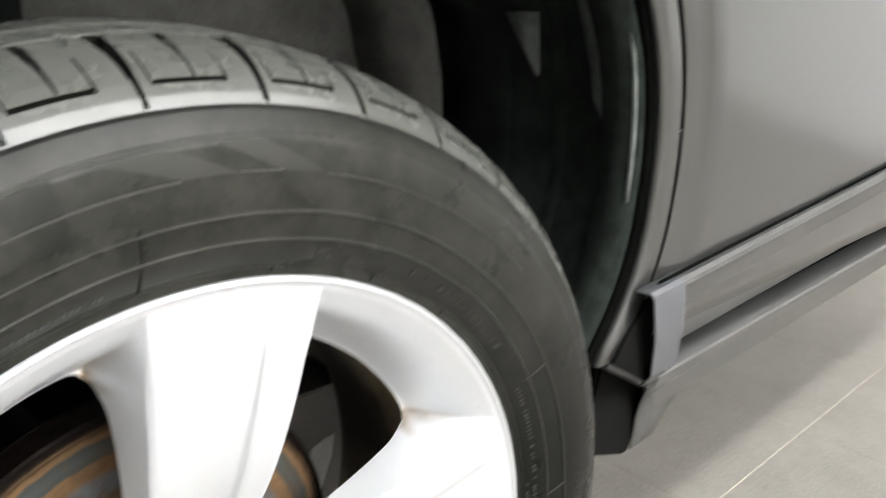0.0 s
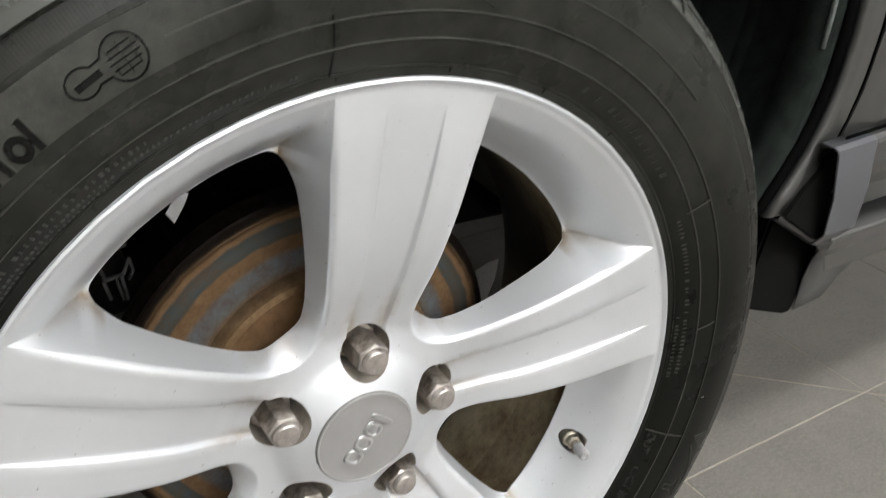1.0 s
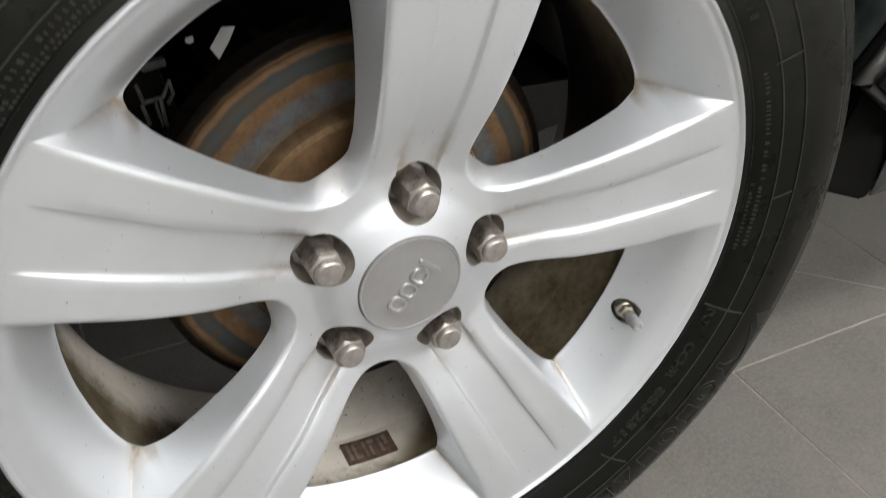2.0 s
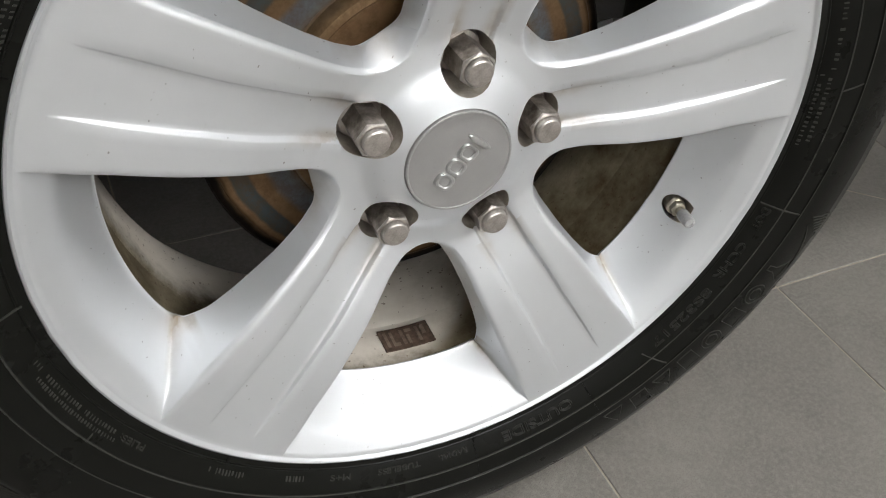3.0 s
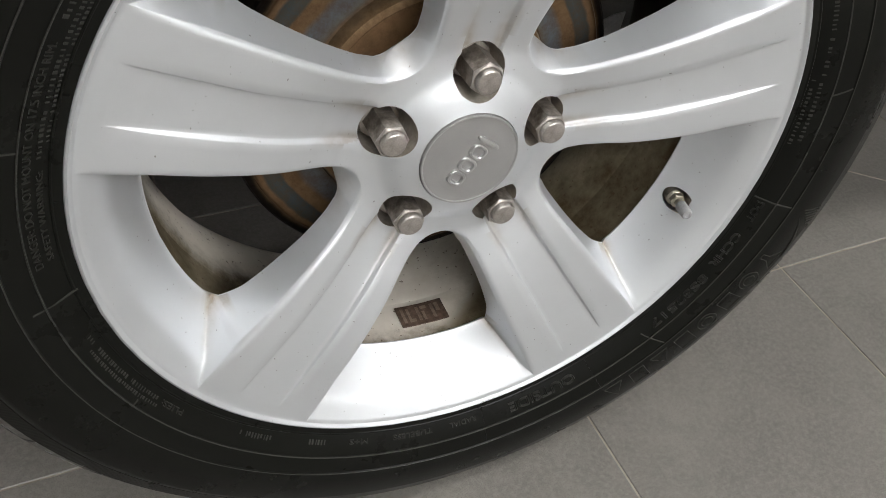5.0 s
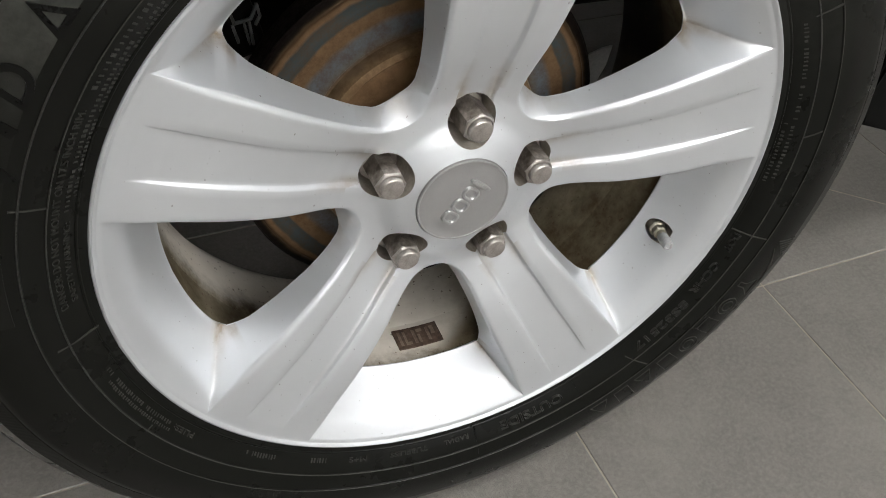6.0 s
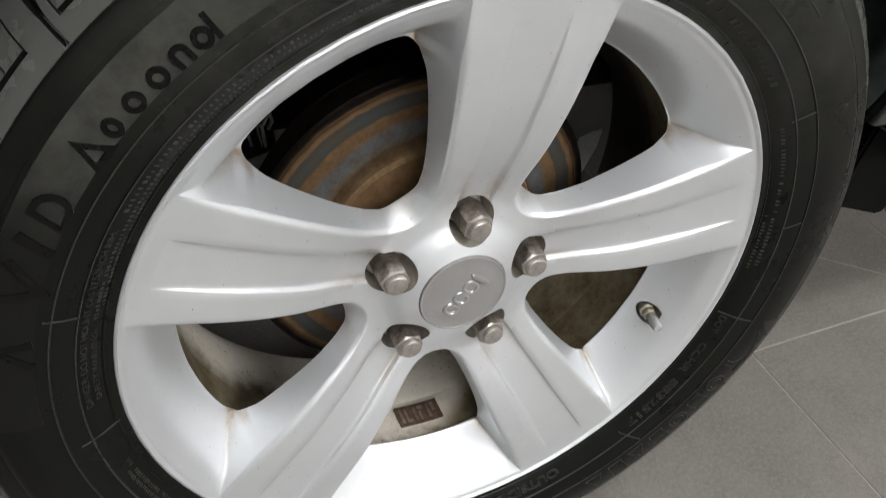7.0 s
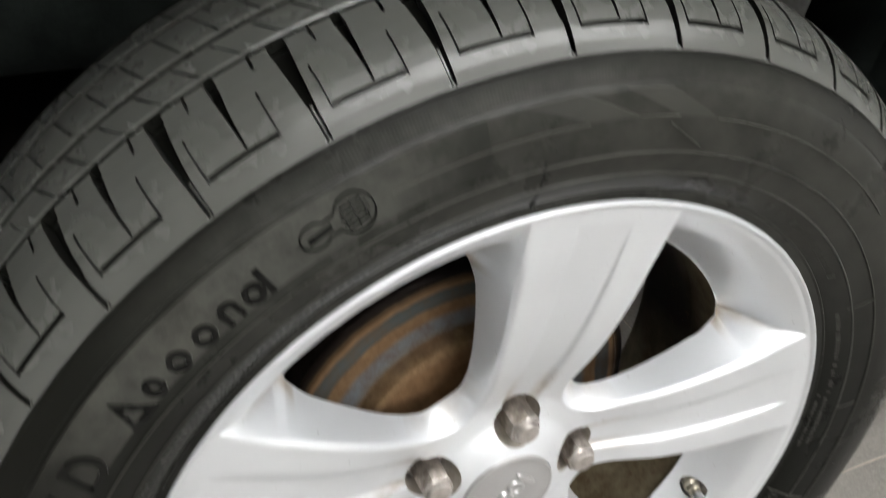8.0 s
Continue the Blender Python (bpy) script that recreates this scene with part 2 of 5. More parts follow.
# paler than the tyre: the glint on raised edges is put into the colour
RUBBER_TEXT = rubber_material("raised_text_rubber", (0.034, 0.034, 0.029), 0.32, 0.4, spec=0.45)
RUBBER_PRINT = rubber_material("moulded_print_rubber", (0.019, 0.019, 0.016), 0.32, 0.3, spec=0.34)
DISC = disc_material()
CAST_GREY = surface("grey_cast_metal", (0.022, 0.023, 0.022), (0.065, 0.065, 0.063), 60, 400, (0.5, 0.6), 0.2, 0.3)
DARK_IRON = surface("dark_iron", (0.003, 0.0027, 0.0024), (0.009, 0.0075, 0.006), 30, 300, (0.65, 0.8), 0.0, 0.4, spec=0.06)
DUSTY_LINER = surface("dusty_brown_grey_liner", (0.12, 0.12, 0.112), (0.20, 0.198, 0.184), 20, 300, (0.75, 0.9), 0.0, 0.5, 0.0008, spec=0.1)
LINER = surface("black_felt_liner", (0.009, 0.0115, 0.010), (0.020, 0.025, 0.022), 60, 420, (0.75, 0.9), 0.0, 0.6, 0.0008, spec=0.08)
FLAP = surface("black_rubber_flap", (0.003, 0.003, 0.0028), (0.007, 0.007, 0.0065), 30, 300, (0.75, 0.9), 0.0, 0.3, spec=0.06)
PAINT = paint_material()
CLADDING = surface("grey_satin_cladding", (0.086, 0.086, 0.083), (0.101, 0.101, 0.098), 5, 900, (0.33, 0.4), 0.3, 0.15, 0.0001, coat=0.2)
CLADDING_END = surface("bluish_grey_plastic", (0.085, 0.088, 0.097), (0.100, 0.103, 0.112), 5, 900, (0.38, 0.45), 0.2, 0.2, 0.0001, coat=0.1)
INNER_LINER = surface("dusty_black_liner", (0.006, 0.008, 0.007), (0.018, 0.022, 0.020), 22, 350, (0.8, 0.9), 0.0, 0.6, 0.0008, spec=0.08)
FELT = surface("green_grey_felt", (0.10, 0.112, 0.105), (0.175, 0.19, 0.18), 60, 520, (0.8, 0.95), 0.0, 0.8, 0.001, spec=0.1)
SEAL_AND_GAP = surface("black_seal_and_gap", (0.0008, 0.001, 0.0008), (0.0025, 0.003, 0.0025), 30, 300, (0.8, 0.9), spec=0.03)
TILE = tile_material()
GROUT = surface("pale_grout", (0.30, 0.26, 0.205), (0.47, 0.415, 0.34), 30, 500, (0.7, 0.85), 0.0, 0.4)
WALL = surface("pale_wall_paint", (0.58, 0.58, 0.57), (0.64, 0.64, 0.63), 2, 200, (0.6, 0.7), 0.0, 0.15)
CEIL = surface("white_ceiling_paint", (0.72, 0.72, 0.71), (0.78, 0.78, 0.77), 2, 200, (0.7, 0.8), 0.0, 0.1)
ALU = surface("white_enamelled_housing", (0.7, 0.7, 0.7), (0.76, 0.76, 0.76), 8, 300, (0.4, 0.5))
BRIGHT = surface("bright_mirror_metal", (0.86, 0.86, 0.88), (0.92, 0.92, 0.94), 60, 300, (0.2, 0.26), 0.95, 0.05)
MARK_BROWN = surface("pale_brown_ink", (0.13, 0.09, 0.065), (0.22, 0.17, 0.13), 160, 500, (0.6, 0.75))
BROWN_LABEL = surface("brown_weight_tape", (0.05, 0.03, 0.02), (0.13, 0.085, 0.06), 160, 500, (0.6, 0.75))


def glow(name, colour, strength):
    m, nt, _ = nodes_of(name)
    e = nt.nodes.new("ShaderNodeEmission")
    e.inputs[0].default_value, e.inputs[1].default_value = (*colour, 1), strength
    nt.links.new(e.outputs[0], nt.nodes["Material Output"].inputs[0])
    return m


LED = glow("led_diffuser", (0.988, 0.985, 0.982), LED_POWER)

# ---- helpers for meshes ----


def mesh_part(name, verts, faces, mat, parent=None, label="", smooth=True, sharp=0.6):
    me = bpy.data.meshes.new(name)
    me.from_pydata([tuple(v) for v in verts], [], faces)
    bm = bmesh.new()
    bm.from_mesh(me)
    bmesh.ops.remove_doubles(bm, verts=bm.verts, dist=1e-6)
    bmesh.ops.recalc_face_normals(bm, faces=bm.faces)
    finish(bm, me, smooth, sharp)
    me.materials.append(mat)
    return place(name, me, parent, label)


def finish(bm, me, smooth, sharp):
    for f in bm.faces:
        f.smooth = smooth
    for e in bm.edges:
        e.smooth = not (smooth and len(e.link_faces) == 2 and e.calc_face_angle(0.0) > sharp)
    bm.to_mesh(me)
    bm.free()


def place(name, me, parent=None, label="", m=None):
    ob = new(name, me)
    if parent is not None:
        ob.parent = parent
    if m is not None:
        ob.matrix_basis = m
    if label:
        tagged(ob, label)
    return ob


def part(name, bm, mat, parent=None, label="", smooth=True, sharp=0.6, m=None):
    me = bpy.data.meshes.new(name)
    bmesh.ops.recalc_face_normals(bm, faces=bm.faces)
    finish(bm, me, smooth, sharp)
    me.materials.append(mat)
    return place(name, me, parent, label, m)


def bevelled_box(sx, sy, sz, bev, seg=2):
    bm = bmesh.new()
    bmesh.ops.create_cube(bm, size=1)
    bmesh.ops.scale(bm, vec=(sx, sy, sz), verts=bm.verts)
    bmesh.ops.bevel(bm, geom=bm.edges[:], offset=bev, segments=seg, affect="EDGES", profile=0.6)
    return bm


def polar(r, deg, y):
    a = radians(deg)
    return (r * math.cos(a), y, r * math.sin(a))


def curve(x, xs, ys):
    return float(np.interp(x, xs, ys))


def glide(x, xs, ys):
    """Like curve(), but with no corners between the stations."""
    if x <= xs[0] or x >= xs[-1]:
        return float(np.interp(x, xs, ys))
    i = int(np.searchsorted(xs, x, side="right")) - 1
    d = [(ys[k + 1] - ys[k]) / (xs[k + 1] - xs[k]) for k in range(len(xs) - 1)]

    def slope(k):
        if k == 0 or k == len(xs) - 1:
            return d[0] if k == 0 else d[-1]
        return 0.0 if d[k - 1] * d[k] <= 0 else 2 * d[k - 1] * d[k] / (d[k - 1] + d[k])

    h = xs[i + 1] - xs[i]
    t = (x - xs[i]) / h
    return ((2 * t**3 - 3 * t**2 + 1) * ys[i] + (t**3 - 2 * t**2 + t) * h * slope(i) + (3 * t**2 - 2 * t**3) * ys[i + 1] + (t**3 - t**2) * h * slope(i + 1))


def revolve(profile, steps, closed=False, a0=0.0, a1=360.0):
    """Quads of a profile of (radius, y) turned round the axle."""
    full = abs(a1 - a0 - 360) < 1e-6
    n, k = len(profile), steps if full else steps + 1
    verts = [polar(r, a0 + (a1 - a0) * i / steps, y) for i in range(k) for r, y in profile]
    faces = []
    for i in range(steps):
        j = (i + 1) % k
        for p in range(n if closed else n - 1):
            q = (p + 1) % n
            faces.append((i * n + p, i * n + q, j * n + q, j * n + p))
    return verts, faces


# ---- the wheel: its own space has the axle along y, the street side at minus y ----
car = tagged(new("car"), "grey metallic car parked on a grey tiled floor", "car")
SPOKES = (90, 18, -54, -126, 162)

FACE_R = (0.034, 0.045, 0.058, 0.070, 0.085, 0.100, 0.120, 0.142, 0.164, 0.195, 0.231)
FACE_Y = (-0.0038, 0.0010, 0.0078, 0.0092, 0.0055, 0.0003, -0.0060, -0.0110, -0.0145, -0.0175, -0.0195)
EDGE_R = (0.034, 0.0685, 0.070, 0.0735, 0.079, 0.085, 0.095, 0.108, 0.120, 0.140, 0.164, 0.195, 0.231)
EDGE_A = (36.0, 36.0, 32.0, 27.8, 24.0, 21.8, 19.6, 18.1, 17.2, 15.8, 14.5, 13.1, 11.9)
WIN_R = (0.0812, 0.0816, 0.083, 0.0855, 0.090, 0.097, 0.110, 0.125, 0.140, 0.155, 0.170, 0.182, 0.1885, 0.1915, 0.1935, 0.1947, 0.1953, 0.1955)
WIN_A = (36.0, 33.0, 29.5, 27.2, 24.2, 22.2, 20.2, 18.5, 17.4, 16.7, 16.4, 16.7, 17.1, 17.6, 18.2, 19.4, 24.0, 36.0)
LOW_R = (0.0812, 0.095, 0.120, 0.170, 0.1885)
LOW_Y = (0.0255, 0.0220, 0.0185, 0.0180, 0.0210)
BOWL_R = (0.1885, 0.195, 0.199, 0.204, 0.209, 0.2135, 0.2165, 0.219, 0.2225, 0.231)
BOWL_Y = (0.0210, 0.0266, 0.0218, 0.0136, 0.0050, -0.0026, -0.0070, -0.0099, -0.0130, -0.0195)
LIP = ((0.2328, -0.0198), (0.2335, -0.0202), (0.2342, -0.0214), (0.2356, -0.0221), (0.2370, -0.0214), (0.2380, -0.0195), (0.2405, -0.0150), (0.2405, -0.0080))


def corner(apex, bend, power, reach, n):
    """(radius, angle) along a rounded corner whose tip lies midway between two spokes."""
    out = []
    for i in range(n + 1):
        w = reach * i / n
        up = apex + bend * w**power
        out.append((math.hypot(up, w), 36.0 - math.degrees(math.atan2(w, up))))
    return out


TIP_WIN, TIP_FACE = corner(0.0812, 5.6e4, 4, 0.0165, 20), corner(0.0690, 33.0, 2, 0.0105, 11)
ROUND_WIN = [(glide(a, WIN_A[12:], WIN_R[12:]), float(a)) for a in np.concatenate([np.linspace(17.25, 20.0, 8), np.linspace(21.0, 36.0, 12)])]
WIN_R, WIN_A = (list(z) for z in zip(*(TIP_WIN + list(zip(WIN_R[4:13], WIN_A[4:13])) + ROUND_WIN)))
EDGE_R, EDGE_A = (list(z) for z in zip(*([(0.034, 36.0)] + TIP_FACE + list(zip(EDGE_R[4:], EDGE_A[4:])))))
VALLEY = (0.186, 0.192, 0.205, 0.231), (17.3, 17.4, 15.4, 12.0)


def win_angle(r):
    return glide(r, WIN_R, WIN_A) if WIN_R[0] < r < WIN_R[-1] else 36.0


def valley_angle(r):
    return min(win_angle(r), curve(r, *VALLEY) if r > 0.186 else 36.0)


def face_y(r, a):
    """Depth of a spoke's face or the hub at radius r, a degrees from the spoke's middle."""
    c = curve(r, (0.06, 0.08, 0.1, 0.15, 0.215), (11.5, 9.2, 7.4, 5.6, 4.6))
    deep = curve(r, (0.05, 0.066, 0.09, 0.13, 0.175, 0.205, 0.222), (0.0, 0.0030, 0.0038, 0.0035, 0.0027, 0.0014, 0.0))
    step = curve(r, (0.07, 0.13, 0.215), (2.0, 1.1, 0.45))
    t = min(max((a - (c - step / 2)) / step, 0), 1)
    return glide(r, FACE_R, FACE_Y) + deep * (1 - t * t * (3 - 2 * t))


ROUND = 0.0030


def edge_drop(r, off):
    """How far a spoke's face has rolled over at a distance off from its edge."""
    steep = curve(r, (0.069, 0.080, 0.190, 0.205, 0.225, 0.231), (0.0, 1.9, 1.9, 0.9, 0.35, 0.0))
    return steep * max(0.0, ROUND - off) ** 2 / (2 * ROUND)


def low_y(r):
    return glide(r, LOW_R, LOW_Y) if r < 0.1885 else glide(r, BOWL_R, BOWL_Y)


def slope_field(pts, top, low):
    """A smooth ramp from 0 along the top edge to 1 along the low edge of a grid of points (the stretched-skin solution)."""
    nr, nc, _ = pts.shape
    num = nr * nc
    flat = pts.reshape(num, 2)
    lap = np.zeros((num, num))
    for i in range(nr - 1):
        for j in range(nc - 1):
            a, b, c, d = i * nc + j, i * nc + j + 1, (i + 1) * nc + j + 1, (i + 1) * nc + j
            for tri in ((a, b, c), (a, c, d), (a, b, d), (b, c, d)):
                for k in range(3):
                    o, p, q = tri[k], tri[(k + 1) % 3], tri[(k + 2) % 3]
                    u, v = flat[p] - flat[o], flat[q] - flat[o]
                    area = abs(u[0] * v[1] - u[1] * v[0])
                    if area < 1e-10:
                        continue
                    w = (u @ v) / area
                    lap[p, q] -= w
                    lap[q, p] -= w
                    lap[p, p] += w
                    lap[q, q] += w
    known = np.full(num, np.nan)
    known[low.ravel()] = 1.0
    known[top.ravel()] = 0.0
    free = np.isnan(known)
    idle = free & (np.diag(lap) < 1e-9)
    known[idle] = 0.0
    free &= ~idle
    known[free] = np.linalg.solve(lap[np.ix_(free, free)] + np.eye(free.sum()) * 1e-9, -lap[np.ix_(free, ~free)] @ known[~free])
    return known.reshape(nr, nc)


def build_rim():
    radii = sorted(set(np.round(np.concatenate([
        np.linspace(0.034, 0.0690, 24), [r for r, _ in TIP_FACE], np.linspace(TIP_FACE[-1][0], 0.0812, 10)[1:-1], [r for r, _ in TIP_WIN], np.linspace(TIP_WIN[-1][0], 0.186, 44),
        [r for r, _ in ROUND_WIN], np.linspace(0.186, ROUND_WIN[0][0], 5), np.linspace(0.1950, 0.231, 26)]), 7).tolist()))
    radii = [r for r, nxt in zip(radii, radii[1:] + [1.0]) if nxt - r > 3e-6]
    verts, faces, dust, index = [], [], [], {}

    def vert(x, y, z, d):
        verts.append((x, y, z))
        dust.append(d)
        return len(verts) - 1

    split = 6, 5, 9, 14, 9
    ncol = sum(split)

    def spread(k, t):
        """Columns crowd at the face's edge and in the valley, so that both stay crisp."""
        return 0.5 - 0.5 * math.cos(math.pi * t) if k == 3 else t**2.6 if k == 4 else 1 - (1 - t) ** 2.5 if k == 2 else t

    def columns(r):
        g = glide(r, EDGE_R, EDGE_A)
        h = win_angle(r)
        w = max(valley_angle(r), g)
        c = curve(r, (0.06, 0.08, 0.1, 0.15, 0.215), (11.5, 9.2, 7.4, 5.6, 4.6))
        s = curve(r, (0.07, 0.13, 0.215), (2.0, 1.1, 0.45))
        c = min(c, g * 0.7)
        marks = (0, c - s / 2, c + s / 2, g, w, h)
        out = [0.0]
        for k, n in enumerate(split):
            out += [marks[k] + (marks[k + 1] - marks[k]) * spread(k, (i + 1) / n) for i in range(n)]
        return out, g, w, h

    def dirt(r, a, g, w):
        d = 0.0
        if r > 0.183:
            near = abs(a - w) * r * 0.01745
            d = max(d, math.exp(-(near / 0.0032) ** 2) * curve(r, (0.180, 0.193, 0.204, 0.222), (0.4, 1.1, 0.38, 0.0)))
        if r < 0.10 and a > g:
            d = max(d, 0.42 * curve(r, (0.07, 0.081, 0.1), (0.3, 1, 0.3)) * (a - g) / max(w - g, 1e-6))
        if 0.060 < r < 0.105 and a < 10:
            d = max(d, 0.66 * curve(r, (0.06, 0.074, 0.108), (0.6, 0.9, 0.0)) * math.exp(-((a - 8) / 3) ** 2))
        return d

    gcol, wcol, rows = sum(split[:3]), sum(split[:4]), np.array(radii)
    table = [columns(r)[0] for r in radii]
    grid = np.array([[face_y(r, a) + edge_drop(r, (cols[gcol] - a) * r * 0.01745) if ci <= gcol else low_y(r) for ci, a in enumerate(cols)] for r, cols in zip(radii, table)])
    use = (rows > 0.0689) & (rows < 0.2305)
    band = np.radians(np.array(table)[use][:, gcol : wcol + 1])
    pts = np.stack([rows[use][:, None] * np.cos(band), rows[use][:, None] * np.sin(band)], -1)
    top, low = np.zeros(band.shape, bool), np.zeros(band.shape, bool)
    top[:, 0], low[rows[use] > WIN_R[0] - 1e-6, -1] = True, True
    top[0] = True
    ramp_t = slope_field(pts, top, low)
    k = 0.025
    soft = (np.sqrt(ramp_t**2 + k * k) - k) / (math.sqrt(1 + k * k) - k)
    slope_t = np.zeros(grid.shape)
    slope_t[use, gcol : wcol + 1] = ramp_t
    slope_t[:, wcol:] = slope_t[:, wcol : wcol + 1]
    hi = np.array([glide(r, FACE_R, FACE_Y) + edge_drop(r, 0.0) for r in rows[use]])[:, None]
    lo = np.array([low_y(r) for r in rows[use]])[:, None]
    grid[use, gcol : wcol + 1] = hi + (lo - hi) * soft
    inner = rows < WIN_R[0] - 1e-6
    grid[inner & use, wcol:] = grid[inner & use, wcol][:, None]
    grid[rows <= 0.0689, gcol:] = grid[rows <= 0.0689, gcol][:, None]
    d0 = 0.0020
    for ri, r in enumerate(radii):
        if 0.1955 < r < 0.228:
            cols, g, w, h = columns(r)
            for ci in range(gcol + 2, ncol + 1):
                off = abs(cols[ci] - w) * r * 0.01745
                if off < d0:
                    grid[ri, ci] -= curve(r, (0.1955, 0.199, 0.220, 0.228), (0.3, 1.0, 0.8, 0.0)) * 0.9 * (d0 - off) ** 2 / (2 * d0)
    for ri, r in enumerate(radii):
        cols, g, w, h = columns(r)
        heights = grid[ri]
        for k, mid in enumerate(SPOKES):
            for side in (1, -1):
                for ci, a in enumerate(cols):
                    y = heights[ci]
                    index[ri, k, side, ci, 0] = vert(*polar(r, mid + side * a, y), dirt(r, a, g, w))
                    back = max(y + 0.012, curve(r, (0.034, 0.08, 0.15, 0.19, 0.231), (0.045, 0.045, 0.042, 0.046, 0.010)))
                    shell = 0.0010 + 0.009 * (1 - slope_t[ri, ci])
                    shell += 0.020 * max(0.0, 1 - ci / gcol)
                    if WIN_R[0] - 1e-7 <= r <= WIN_R[-1] + 1e-7:
                        back = min(back, y + shell)
                    elif r < WIN_R[0]:
                        back = min(back, y + shell + 0.35 * (WIN_R[0] - r))
                    elif r < 0.212:
                        back = min(back, y + shell + 0.15 * (r - WIN_R[-1]))
                    grow = a - (0.15 if ci == ncol and h < 36 else 0)
                    index[ri, k, side, ci, 1] = vert(*polar(r, mid + side * grow, back), 0.0)
    for ri in range(len(radii) - 1):
        inside = WIN_R[0] - 1e-7 <= radii[ri] and radii[ri + 1] <= WIN_R[-1] + 1e-7
        for k in range(5):
            for side in (1, -1):
                for ci in range(ncol):
                    for level in (0, 1):
                        faces.append(tuple(index[p, k, side, q, level] for p, q in ((ri, ci), (ri + 1, ci), (ri + 1, ci + 1), (ri, ci + 1))))
                if inside:
                    faces.append((index[ri, k, side, ncol, 0], index[ri + 1, k, side, ncol, 0], index[ri + 1, k, side, ncol, 1], index[ri, k, side, ncol, 1]))
    last = len(radii) - 1
    for k, mid in enumerate(SPOKES):
        for side in (1, -1):
            for ci in range(ncol):
                a, b = index[0, k, side, ci, 0], index[0, k, side, ci + 1, 0]
                faces.append((a, b, index[0, k, side, ci + 1, 1], index[0, k, side, ci, 1]))
            cols = columns(radii[last])[0]
            ring = [[index[last, k, side, ci, 0] for ci in range(ncol + 1)]]
            for r, y in LIP:
                ring.append([vert(*polar(r, mid + side * a, y), 0.0) for a in cols])
            ring.append([index[last, k, side, ci, 1] for ci in range(ncol + 1)])
            for p in range(len(ring) - 1):
                for ci in range(ncol):
                    faces.append((ring[p][ci], ring[p + 1][ci], ring[p + 1][ci + 1], ring[p][ci + 1]))
    me = bpy.data.meshes.new("alloy_wheel")
    me.from_pydata(verts, [], faces)
    me.attributes.new("dust", "FLOAT", "POINT").data.foreach_set("value", dust)
    bm = bmesh.new()
    bm.from_mesh(me)
    bmesh.ops.remove_doubles(bm, verts=bm.verts, dist=2e-6)
    bmesh.ops.recalc_face_normals(bm, faces=bm.faces)
    bm.to_mesh(me)
    bm.free()
    me.materials.append(ALLOY)
    me.materials.append(POCKET)
    return me


def cutters():
    """Five nut pockets and the valve's hole."""
    bm = bmesh.new()
    for a in SPOKES:
        x, _, z = polar(0.05715, a, 0)
        m = Matrix.Translation((x, 0.0, z)) @ Matrix.Rotation(radians(90), 4, "X")
        bmesh.ops.create_cone(bm, cap_ends=True, segments=56, radius1=0.0156, radius2=0.0198, depth=0.056, matrix=m)
    m = VALVE_BASE @ Matrix.Translation((0, 0, -0.004))
    bmesh.ops.create_cone(bm, cap_ends=True, segments=40, radius1=0.0086, radius2=0.0094, depth=0.022, matrix=m)
    me = bpy.data.meshes.new("cutter")
    bm.to_mesh(me)
    bm.free()
    me.materials.append(POCKET)
    return me


VALVE_FOOT = Vector(polar(0.2068, -18.6, 0.0085))
VALVE_AXIS = (Vector(polar(0.2005, -18.5, -0.0150)) - VALVE_FOOT).normalized()
VALVE_BASE = Matrix.Translation(VALVE_FOOT) @ VALVE_AXIS.to_track_quat("Z", "Y").to_matrix().to_4x4()

solid, cut = new("rim_blank", build_rim()), new("rim_cutter", cutters())
mod = solid.modifiers.new("cut", "BOOLEAN")
mod.operation, mod.object, mod.solver = "DIFFERENCE", cut, "EXACT"
bpy.context.view_layer.update()
rim_mesh = bpy.data.meshes.new_from_object(solid.evaluated_get(bpy.context.evaluated_depsgraph_get()))
for ob in (solid, cut):
    bpy.data.objects.remove(ob)
bm = bmesh.new()
bm.from_mesh(rim_mesh)
finish(bm, rim_mesh, True, 0.62)
rim_mesh.name = "alloy_wheel"
rim = place("alloy_wheel", rim_mesh, car, "five-spoke silver alloy wheel with brown brake dust in its corners", WHEEL)

v, f = revolve([(0.2405, -0.008), (0.238, 0.004), (0.224, 0.012), (0.2175, 0.03), (0.206, 0.040), (0.203, 0.070), (0.2000, 0.0712), (0.2000, 0.0690), (0.2000, 0.0480), (0.1995, 0.0300), (0.1955, 0.0265)], 160)
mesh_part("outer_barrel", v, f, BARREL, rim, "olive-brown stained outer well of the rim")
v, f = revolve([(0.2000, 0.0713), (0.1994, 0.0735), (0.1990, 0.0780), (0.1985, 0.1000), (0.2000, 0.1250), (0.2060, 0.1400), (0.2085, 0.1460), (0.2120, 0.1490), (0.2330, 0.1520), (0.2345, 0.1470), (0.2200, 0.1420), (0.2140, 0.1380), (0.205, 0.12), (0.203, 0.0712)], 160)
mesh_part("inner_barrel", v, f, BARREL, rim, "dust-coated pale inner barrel")

